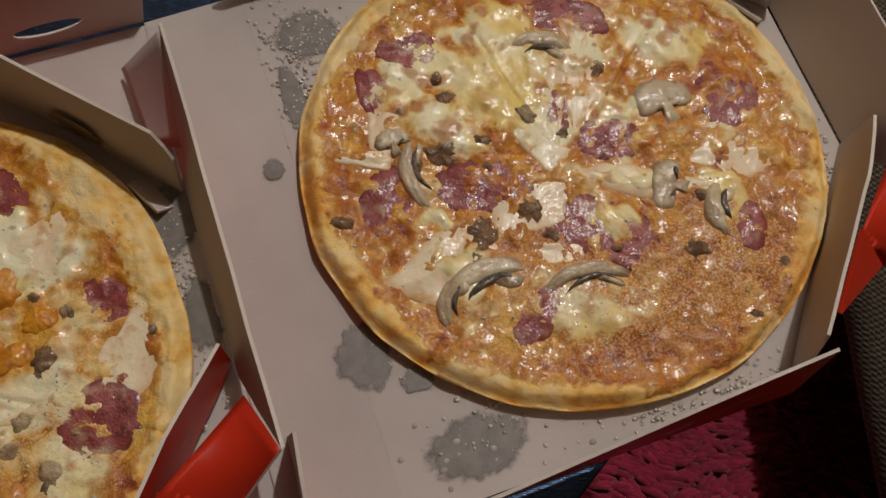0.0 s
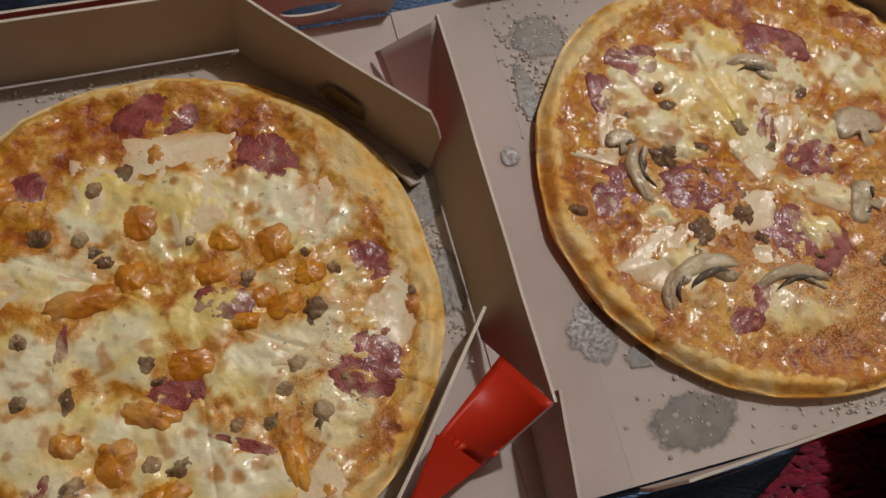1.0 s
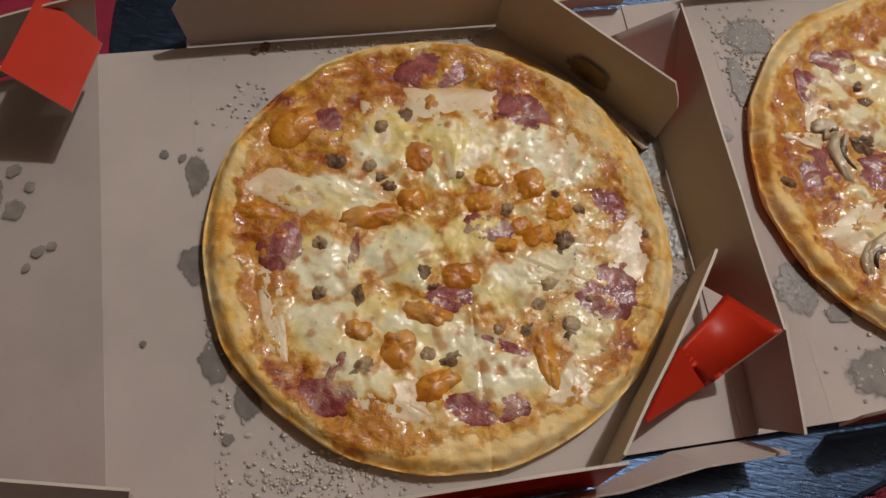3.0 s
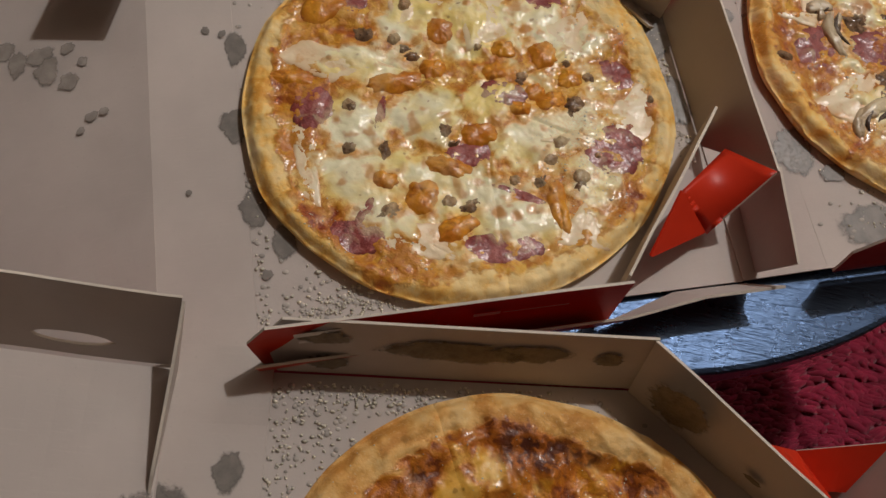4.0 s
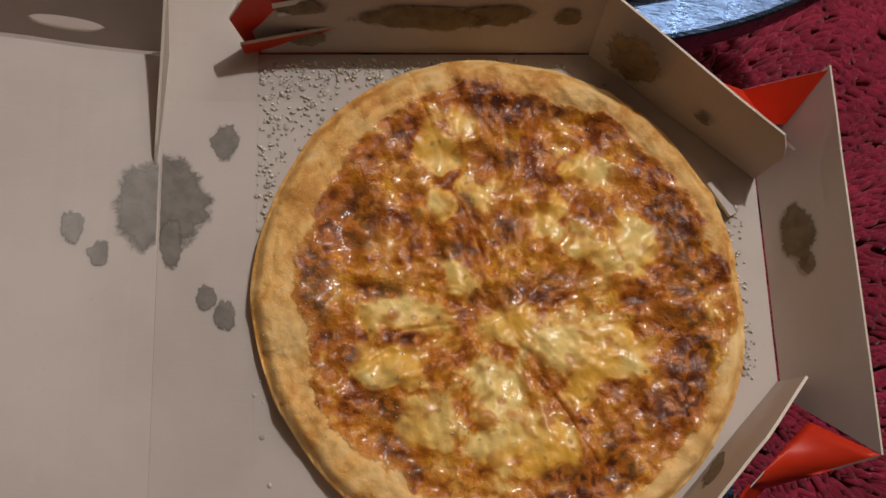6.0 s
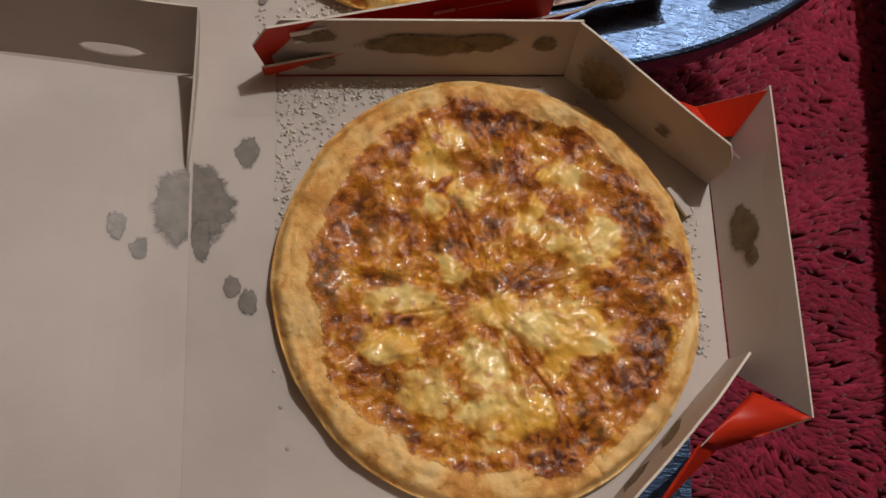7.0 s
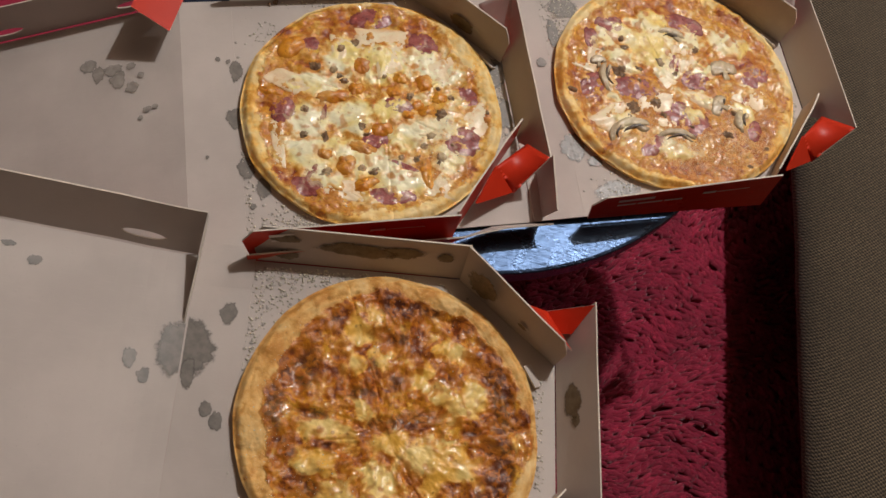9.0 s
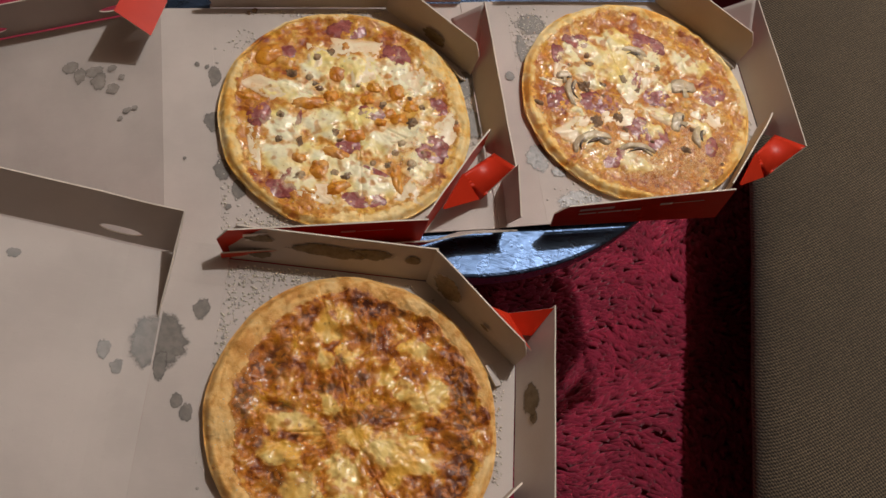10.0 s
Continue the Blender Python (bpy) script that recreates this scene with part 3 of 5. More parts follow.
# ---- pizza boxes ----
W, E, H, V = -0.150, 0.163, 0.055, 0.162     # west crease, east fold, wall height, half length
DU, DV = 0.066, 0.060                        # where the cut corners begin
HINGE = -0.209


def arc_notch(d, spots):
    for c, half, rise in spots:
        if abs(d - c) < half:
            return rise * math.sqrt(1 - ((d - c) / half) ** 2)
    return 0.0


def make_box(label, place, angle, lid_z, lean_n, lean_s, lean_e, lid_flaps, lid_width=0.318, hinge_z=0.0, E=E, dn=DV, ds=DV, front=V, red_back=False, overlap=False, inward=0.0):
    box = thing("pizza_box", label, "pizza box", (*place, 0.0), "open pizza boxes", angle)
    mid = (0, 0, 0.03)
    # floor: a rectangle with two cut corners, in strips
    us = [W, -0.1, -0.04, 0.02, DU, 0.098, 0.131, E]
    cut = lambda u, d: V if u <= DU else V - (u - DU) * (V - d) / (E - DU)
    rows = [[(u, -cut(u, ds) + (cut(u, ds) + cut(u, dn)) * j / 12, 0.0) for j in range(13)] for u in us]
    sheet("floor_panel", rows, box, (0, 0, 1), outer=CARD, wob=0.0002)
    sheet("hinge_strip", lerp_rows((HINGE, -V, hinge_z), (HINGE, V, hinge_z), (W - 0.0001, -V, 0), (W - 0.0001, V, 0), 12, 3) if not overlap else [[(u, v, max(0.0, v - 0.13) * 0.075) for v in (-V, -0.1, -0.05, 0.0, 0.05, 0.1, 0.13, 0.15, V, 0.176)] for u in (HINGE, -0.19, -0.17, W - 0.0001)], box, (-0.2, 0, 1), outer=RED, wob=0.0004)

    def long_wall(name, s, lean):
        cols = [-0.148, -0.142, -0.10, -0.03, 0.03, DU]
        tops = [0.036, H, H, H, H, H]
        rows = []
        for i in range(5):
            f = i / 4
            rows.append([(u - (0.006 * f if u < -0.147 else 0) + (0.003 * f + 0.0015 if u > 0.06 else 0), s * (V + 0.0012 + (lean - (inward * (u - W) / (DU - W) if s < 0 else 0.0)) * f * tp / H), 0.0005 + tp * f) for u, tp in zip(cols, tops)])
        return sheet(name, rows, box, mid)

    wn = long_wall("back_wall", 1, lean_n)
    ws = long_wall("front_wall", -1, lean_s)
    rows = []
    for i in range(5):
        f = i / 4
        rows.append([(E + 0.0012 + lean_e * f, v, 0.0005 + H * f) for v in np.linspace(-(ds + 0.008) - (0.092 - ds) * f, 0.112 + 0.018 * f, 9)])
    sheet("side_wall", rows, box, mid, wob=0.0010)
    for s, dv, e0 in ((-1, ds, 0.100), (1, dn, 0.127)):
        a0, a1 = np.array((DU, s * (V - 0.001), 0.0006)), np.array((E - 0.001, s * (dv - 0.001), 0.0006))
        lean = lean_n if s > 0 else lean_s
        b0, b1 = a0 + (0.002, s * (0.0015 + lean), H - 0.0005), a1 + (0.005, s * 0.003, H - 0.002)
        if s < 0:                                         # this flap leans in and tapers to its free end
            b0, b1 = a0 + (0.002, 0.006 + inward * 0.8, H - 0.0005), a1 + (0.001, 0.001, H - 0.004)
        rows = lerp_rows(a0, a1, b0, b1, 12, 6)
        for i, row in enumerate(rows):                    # rounded free corner
            if s > 0:
                row[-1] = row[-1] + (rows[i][-2] - row[-1]) * (0.9 if i == 6 else 0.35 if i == 5 else 0.0)
            else:
                for j in (9, 10, 11, 12):
                    row[j] = row[j] - np.array((0, 0, 0.0035 * (j - 8) * i / 6))
        sheet("corner_flap", rows, box, mid, wob=0.0011)
        # red web folded between the side wall's end and the cut corner
        tip = np.array((E + lean_e + 0.001, s * e0, H))
        t0 = b1 + (0.0025, s * 0.0025, -0.003)
        fold_t = b0 + (b1 - b0) * (0.55 if s < 0 else 0.80) + (0.0025, s * 0.0025, -0.004)
        fold_b = np.array((E - 0.018 + lean_e * 0.2, s * (e0 + 0.014), 0.012))
        if s > 0:
            t0, fold_t = t0 + (0.003, 0.008, -0.026), fold_t + (0.003, 0.003, -0.042)
            fold_b = fold_b + (0.0, 0.002, -0.008)
        foot = b0 + (b1 - b0) * 0.03 + (0.003, s * 0.002, -0.014)
        if s < 0:
            t0 = np.array((E + 0.004, -(ds + 0.0235), 0.025))
            fold_t, fold_b = np.array((E - 0.042, -(ds + 0.058), 0.042)), np.array((E - 0.0185, -0.1178, 0.010))
            foot = np.array((E - 0.068, -(ds + 0.094), 0.030))
        if s > 0 and red_back:
            valley = np.array((E + 0.0005, 0.103, 0.025)), np.array((E - 0.016, 0.1245, 0.030))
            sheet("corner_web", lerp_rows(valley[0], valley[1], np.array((E + 0.011, 0.1025, 0.028)), tip, 2, 2), box, (0.2, 0.2, 0.6), thick=0.0016, outer=RED, inner=RED, wob=0.0, edge_mat=EDGE)
            sheet("corner_web", lerp_rows(b0 + (b1 - b0) * 0.55 + (0.003, 0.002, -0.008), b1 + (0.002, 0.002, -0.008), valley[1], valley[0], 2, 2), box, (0.2, 0.2, 0.6), thick=0.0016, outer=RED, inner=RED, wob=0.0, edge_mat=EDGE)
            continue
        red = RED if s < 0 else CARD
        web = sheet("corner_web", lerp_rows(t0, tip, fold_t, fold_b, 8, 8), box, (0.2, s * 0.2, 0.6), thick=0.0016, outer=red, inner=red, wob=0.0, edge_mat=EDGE)
        for p in web.data.polygons:
            p.use_smooth = p.material_index < 2
        if s < 0:
            sheet("corner_web", lerp_rows(fold_t, fold_b, foot, foot + (0.001, -0.001, -0.001), 1, 1), box, (0.2, s * 0.25, 0.6), thick=0.0016, outer=RED, inner=RED, wob=0.0, edge_mat=RED)
    # small lock tab beside the north-east cut corner
    sheet("lock_tab", lerp_rows((0.145, 0.075, 0.001), (0.156, 0.052, 0.001), (0.136, 0.070, 0.007), (0.148, 0.048, 0.009), 4, 2), box, (0, 0, 1), outer=CARD, wob=0.0002)
    # lid
    n = 22
    ds = [lid_width * j / n for j in range(n + 1)]
    rows = [[(HINGE - d, v, lid_z(d)) for d in ds] for v in np.linspace(-front + 0.001, V - 0.001, 9)]
    sheet("lid_panel", rows, box, (-0.35, 0, 1), outer=RED, wob=0.0006)
    for s, lean, height, slots in lid_flaps:
        fine = [lid_width * j / 120 for j in range(121)]
        mid_z = 0.0135
        rows = []
        for i in range(6):
            row = []
            for d in fine:
                half = arc_notch(d, slots)
                low, high = (mid_z - half, mid_z + half) if slots else (0.4 * height, 0.6 * height)
                h = (0.0, low * 0.6, low, high, (high + height) / 2, height)[i]
                f = h / height
                off, tilt = lean(d) if callable(lean) else (0.0, lean)
                row.append((HINGE - d + 0.012 * f * (1 - d / lid_width), s * ((V if s > 0 else front) + 0.001 + off + tilt * f), lid_z(d) + 0.0012 + h))
            rows.append(row)
        slot = (lambda i, j: i == 2 and (arc_notch(fine[j], slots) + arc_notch(fine[j + 1], slots) > 0)) if slots else None
        sheet("lid_flap", rows, box, (-0.35, 0, 0.05), wob=0.0007, gap=slot)
    return box


def bow_up(d):
    return 0.0005 + 0.30 * d * min(1.0, 0.55 + d * 6)


def droop(d):
    return -0.31 * d


def squeezed(d):
    f = min(1.0, max(0.0, (d - 0.05) / 0.05))
    return 0.0145 * f, 0.013 - 0.008 * f


def under(d):
    return -0.0045


SLOTS = ((0.054, 0.020, 0.0048), (0.203, 0.020, 0.0048))
box_a = make_box("open red and kraft card box holding a mushroom pizza", P1C, 20.5, under, 0.006, 0.002, 0.018, [(1, 0.004, 0.05, SLOTS), (-1, squeezed, 0.027, ())], hinge_z=-0.003, front=0.163, ds=0.042, inward=0.012)
box_b = make_box("open red and kraft card box with a drooping lid", P2C, 20.5, droop, 0.004, -0.004, 0.015, [(1, 0.004, 0.055, SLOTS)], ds=0.042)
box_c = make_box("open red and kraft card box with a raised lid", P3C, 9.5, bow_up, 0.015, 0.004, 0.027, [(1, 0.024, 0.055, SLOTS)], E=0.171, dn=0.076, ds=0.057, red_back=True, overlap=True)

sheet("hinge_underlap", lerp_rows((HINGE - 0.04, -0.205, -0.0055), (HINGE - 0.04, -0.158, -0.0030), (W + 0.0, -0.205, -0.0045), (W + 0.0, -0.158, -0.0022), 6, 6), box_b, (-0.2, -0.18, 1), wob=0.0002)

# tuck tabs at the lids' corners
sheet("lid_tab", lerp_rows((-0.200, -0.158, -0.002), (-0.196, -0.100, -0.002), (-0.198, -0.171, 0.046), (-0.190, -0.106, 0.048), 6, 3), box_a, (-0.4, -0.1, 0.0), outer=RED)
sheet("lid_tab", lerp_rows((-0.208, 0.160, 0.002), (-0.2125, 0.088, 0.0015), (-0.1975, 0.186, 0.054), (-0.2105, 0.098, 0.010), 6, 3), box_c, (-0.4, 0.1, 0.02), outer=CARD)
sheet("lid_tab", lerp_rows((-0.2175, 0.099, 0.030), (-0.198, 0.145, 0.034), (-0.256, 0.125, 0.042), (-0.232, 0.178, 0.046), 6, 3), box_b, (-0.2, 0.1, -0.6), outer=RED)


def bars(box, u0, spots, out, inward=0.0):
    """White logo plate and unreadable lettering on the outside of the front wall."""
    for du, w, z, h in spots:
        verts = []
        for u in (u0 + du, u0 + du + w):
            for k in (z, z + h):
                verts.append((u, -V - 0.0046 - (out - inward * (u - W) / (DU - W)) * k / H, k))
        raw("print_bar", verts, [(0, 2, 3, 1)], box, [WHITE_INK], "white printed bar")


PRINT = [(0.0, 0.043, 0.0445, 0.0055), (0.002, 0.022, 0.0345, 0.0035), (0.026, 0.030, 0.0345, 0.0035), (0.058, 0.022, 0.0345, 0.0035), (0.1025, 0.016, 0.041, 0.0045), (0.120, 0.040, 0.0425, 0.0012)]
bars(box_a, -0.127, PRINT, 0.0028, 0.012)
bars(box_b, -0.127, PRINT, -0.003)
bars(box_c, -0.127, PRINT, 0.0048)


def local(place, angle, x, y):
    a = radians(-angle)
    dx, dy = x - place[0], y - place[1]
    return dx * math.cos(a) - dy * math.sin(a), dx * math.sin(a) + dy * math.cos(a)


STAINS_A = [(-0.010, 0.099, 0.0143, 0.0194), (0.053, 0.055, 0.026, 0.0164), (-0.065, 0.205, 0.0057, 0.0069), (-0.053, 0.295, 0.020, 0.017), (-0.057, 0.249, 0.008, 0.025), (0.02, 0.089, 0.010, 0.007)]
STAINS_B = [(-0.391, 0.025, 0.0093, 0.0144), (-0.361, -0.031, 0.0096, 0.0147), (-0.408, 0.084, 0.0074, 0.013), (-0.336, -0.05, 0.0088, 0.0107), (-0.116, 0.174, 0.0167, 0.0234), (-0.432, 0.093, 0.003, 0.0036), (-0.42, 0.093, 0.003, 0.0035), (-0.404, -0.031, 0.002, 0.0022), (-0.34, -0.074, 0.004, 0.0035), (-0.096, 0.118, 0.010, 0.02)]
STAINS_C = [(-0.33, -0.195, 0.0093, 0.0116), (-0.357, -0.2375, 0.027, 0.031), (-0.350, -0.264, 0.0066, 0.0183), (-0.322, -0.294, 0.007, 0.0072), (-0.309, -0.303, 0.0062, 0.0103)]
for box, place, angle, stains in ((box_a, P1C, 20.5, STAINS_A), (box_b, P2C, 20.5, STAINS_B), (box_c, P3C, 9.5, STAINS_C)):
    for i, (x, y, rx, ry) in enumerate(stains):
        blot("grease_stain", box, *local(place, angle, x, y), rx, ry, i * 1.37 + x * 9, z=0.0005 + 0.00015 * i, lo=HINGE + 0.0006)
for place, angle, box, fn, stains in ((P2C, 20.5, box_b, droop, [(-0.577, 0.060, 0.011, 0.009), (-0.561, 0.050, 0.007, 0.011), (-0.546, 0.058, 0.012, 0.008), (-0.536, 0.046, 0.009, 0.012), (-0.527, 0.066, 0.006, 0.005), (-0.516, 0.040, 0.008, 0.007), (-0.511, 0.056, 0.004, 0.004), (-0.489, 0.014, 0.005, 0.004), (-0.481, 0.019, 0.004, 0.003), (-0.493, 0.003, 0.003, 0.003)]),
                                      (P3C, 9.5, box_c, bow_up, [(-0.513, -0.202, 0.0074, 0.0054), (-0.539, -0.194, 0.0063, 0.0031), (-0.405, -0.265, 0.0066, 0.0106), (-0.388, -0.278, 0.0058, 0.0081), (-0.3655, -0.2400, 0.024, 0.029)])):
    for i, (x, y, rx, ry) in enumerate(stains):
        blot("grease_stain", box, *local(place, angle, x, y), rx, ry, i * 2.1 + 4, hi=HINGE - 0.0006, material=STAIN_FAINT if box == box_b else STAIN, tilt=lambda px, py, fn=fn, i=i: fn(max(0.0, HINGE - px)) + 0.0009 + 0.00008 * i)

# grease on the inner walls: (along the wall, height, half width, half height)
for u, z, w, h, k in ((-0.12, 0.042, 0.018, 0.006, 1), (-0.118, 0.016, 0.012, 0.008, 2), (-0.045, 0.034, 0.040, 0.012, 3), (0.0, 0.036, 0.026, 0.010, 4), (0.046, 0.034, 0.010, 0.008, 5)):
    ob = blot("grease_stain", box_c, 0, 0, w, h, k, z=0, material=STAIN_WALL)
    ob.matrix_local = pose(u, V + 0.015 * z / H - 0.0006, z, 90 - 15.2, 0, 0)
for v, z, w, h, k in ((0.034, 0.024, 0.018, 0.014, 11), (0.014, 0.028, 0.008, 0.006, 12)):
    ob = blot("grease_stain", box_c, 0, 0, w, h, k, z=0, material=STAIN_WALL)
    ob.matrix_local = pose(0.171 + 0.0004 + 0.027 * z / H, v, z, 90 - 26, 0, -90)
for box, s, t0, z, w, h, k in ((box_c, 1, 0.2, 0.030, 0.018, 0.026, 2), (box_c, 1, 0.62, 0.022, 0.006, 0.004, 3), (box_b, 1, 0.55, 0.018, 0.020, 0.012, 5), (box_c, -1, 0.55, 0.018, 0.018, 0.014, 6), (box_c, -1, 0.25, 0.016, 0.014, 0.010, 7)):
    ob = blot("grease_stain", box, 0, 0, w, h, k, z=0, material=STAIN_WALL)
    ee, dd = (0.171, 0.076 if s > 0 else 0.057) if box == box_c else (E, DV)
    x, y = DU + (ee - DU) * t0, s * (V + (dd - V) * t0)
    ob.matrix_local = pose(x - 0.0018 + 0.003 * z / H, y + s * (0.003 * z / H - 0.0022), z, 90 if s > 0 else 90, 0, s * math.degrees(math.atan2(dd - V, ee - DU)) + (180 if s < 0 else 0))


# ---- pizzas ----
HAM2 = [
    (-0.058, 0.067, 0.0166, 0.0232, 0), (-0.01, 0.088, 0.0314, 0.0238, 35), (0.068, 0.073, 0.0182, 0.0182, 15), (0.11, 0.017, 0.0149, 0.0199, -15),
    (-0.092, 0.006, 0.0314, 0.0126, 7), (-0.001, -0.11, 0.0314, 0.0132, -10), (0.095, -0.082, 0.0166, 0.0199, 35), (0.004, 0.06, 0.0166, 0.0132, 45),
    (-0.089, -0.07, 0.0093, 0.0248, 25), (0.082, -0.011, 0.0199, 0.0083, 15),
]
SALAMI2 = [
    (-0.031, 0.119, 0.0232, 0.0139, 25), (0.037, 0.098, 0.0199, 0.0166, 5), (-0.091, 0.058, 0.0099, 0.0132, -25), (-0.096, -0.032, 0.0139, 0.0172, 15),
    (-0.045, -0.116, 0.0199, 0.0106, 7), (0.045, -0.103, 0.0248, 0.0106, 15), (0.108, -0.015, 0.0199, 0.0172, 15), (0.027, 0.01, 0.0159, 0.0099, 0),
    (0.013, -0.041, 0.0149, 0.0086, 15), (0.103, 0.046, 0.0149, 0.0099, -45), (-0.051, -0.026, 0.0033, 0.0139, 5), (0.052, -0.063, 0.0182, 0.0033, -10),
    (-0.044, -0.098, 0.0033, 0.0132, -20),
]
CHICKEN2 = [
    (-0.026, 0.05, 0.0106, 0.0119, 15), (0.021, 0.047, 0.0099, 0.0079, 15), (0.049, 0.049, 0.0113, 0.0126, 15), (-0.047, 0.001, 0.0225, 0.0086, 25),
    (-0.024, 0.018, 0.0093, 0.0099, 15), (0.071, 0.034, 0.0099, 0.0086, 15), (0.06, 0.014, 0.0126, 0.0093, 35), (0.016, -0.025, 0.0159, 0.0099, 15),
    (0.001, -0.054, 0.0166, 0.0086, -5), (-0.011, -0.079, 0.0126, 0.0139, 15), (0.015, -0.096, 0.0172, 0.0086, 40), (0.077, -0.065, 0.0073, 0.0225, 20),
    (-0.037, -0.074, 0.0093, 0.0073, 15), (0.018, 0.026, 0.0099, 0.0086, 15), (0.048, 0.018, 0.0093, 0.0073, 45), (0.04, 0.002, 0.0099, 0.006, 15),
    (-0.11, 0.05, 0.0182, 0.0132, 55), (-0.116, -0.013, 0.0182, 0.006, 10),
]
SAUSAGE2 = [
    (-0.04, 0.08, 0.0086, 0.0066, 30), (-0.076, 0.034, 0.0093, 0.0073, 5), (0.037, 0.024, 0.0053, 0.0046, 15), (-0.007, -0.028, 0.0073, 0.0066, 15),
    (-0.065, -0.056, 0.0073, 0.006, 15), (-0.042, -0.053, 0.004, 0.0099, 15), (0.085, 0.037, 0.0043, 0.0043, 15), (0.077, 0.013, 0.0073, 0.0126, -5),
    (0.062, -0.05, 0.0066, 0.006, 15), (0.089, -0.045, 0.0073, 0.0086, 15), (-0.047, 0.031, 0.006, 0.0046, 15), (-0.04, 0.025, 0.0066, 0.0046, 15),
    (-0.031, -0.096, 0.0099, 0.006, 25), (0.128, 0.031, 0.0046, 0.0033, 75), (0.065, 0.044, 0.004, 0.0033, 15), (-0.072, -0.026, 0.0053, 0.0046, 15),
    (0.001, -0.036, 0.0053, 0.004, 15), (0.021, -0.078, 0.0099, 0.006, 35), (-0.129, 0.094, 0.004, 0.0033, 15),
]
BITS2 = [(-0.0549, 0.065, 0.006, 0.0045, 80),
         (-0.0552, 0.0357, 0.0055, 0.004, 60),
         (-0.0732, -0.024, 0.005, 0.0045, 55),
         (0.0659, 0.0454, 0.0035, 0.003, 50),
         (0.0832, 0.0398, 0.0045, 0.005, 7),
         (0.0372, 0.0273, 0.005, 0.004, 50),
         (0.0718, -0.0172, 0.008, 0.006, 40),
         (0.0892, -0.0403, 0.006, 0.007, 82),
         (0.0673, -0.0319, 0.006, 0.0045, 20),
         (0.0068, -0.0786, 0.006, 0.005, 80),
         (-0.0292, -0.0929, 0.007, 0.0045, 48),
         (0.0977, -0.0219, 0.0035, 0.003, 25),
         (0.0461, -0.0542, 0.005, 0.004, 35),
         (0.0028, 0.0434, 0.004, 0.003, 50)]
CHEESE2 = [
    (-0.073, 0.007, 0.0364, 0.0166, 5), (-0.051, 0.059, 0.0232, 0.0265, 15), (0.051, -0.026, 0.0281, 0.0199, 15), (0.053, -0.082, 0.0364, 0.0199, 15),
    (0.099, -0.04, 0.0199, 0.0232, 15), (-0.022, -0.017, 0.0298, 0.0199, 15), (-0.065, -0.039, 0.0265, 0.0232, 15), (-0.053, -0.078, 0.0265, 0.0265, 15),
    (-0.003, 0.059, 0.0364, 0.0298, 15), (0.062, 0.066, 0.0298, 0.0199, 15), (0.02, 0.002, 0.0232, 0.0199, 15), (-0.014, -0.058, 0.0298, 0.0166, 15),
    (0.081, -0.006, 0.0298, 0.0132, 15), (-0.03, -0.101, 0.0298, 0.0166, 15), (0.013, -0.069, 0.0298, 0.0166, 15), (0.039, 0.08, 0.0232, 0.0199, 15),
]
HAM1 = [
    (-0.106, 0.02, 0.0189, 0.0221, -20), (-0.021, -0.033, 0.0236, 0.0158, 25), (-0.067, -0.069, 0.0299, 0.0195, 30), (0.083, 0.003, 0.0268, 0.0132, 15), (0.043, -0.016, 0.0347, 0.0082, 0), (0.008, 0.043, 0.0082, 0.0268, 0), (-0.02, 0.002, 0.0221, 0.011, -35), (-0.006, -0.063, 0.0142, 0.0088, 0), (-0.008, 0.034, 0.0095, 0.0221, 0), (-0.118, -0.01, 0.0221, 0.0069, 0),
]
SALAMI1 = [
    (-0.095, 0.06, 0.0164, 0.0126, 0), (-0.113, 0.032, 0.0095, 0.0158, 20), (-0.002, 0.09, 0.0252, 0.0126, 0), (0.096, 0.041, 0.0195, 0.0195, 0),
    (0.023, 0.01, 0.0205, 0.0132, 0), (-0.101, -0.035, 0.0142, 0.0214, -20), (-0.049, -0.024, 0.0277, 0.0145, 5), (0.019, -0.047, 0.0277, 0.0183, -20),
    (0.102, -0.04, 0.0088, 0.0139, 0), (-0.007, 0.024, 0.0076, 0.0158, 0), (-0.019, -0.096, 0.0095, 0.0189, -30),
]
MUSHROOM1 = [
    (-0.016, 0.068, 0.0195, 0.0095, 0), (0.056, 0.036, 0.0164, 0.0139, 20), (-0.088, -0.019, 0.0082, 0.0246, 18), (-0.101, 0.001, 0.0101, 0.0076, 20),
    (-0.05, -0.079, 0.0284, 0.0107, 28), (0.006, -0.074, 0.0277, 0.0076, 15), (0.056, -0.017, 0.0101, 0.0145, -10), (0.085, -0.031, 0.0095, 0.0176, 5),
    (-0.066, -0.091, 0.0076, 0.0158, -10),
]
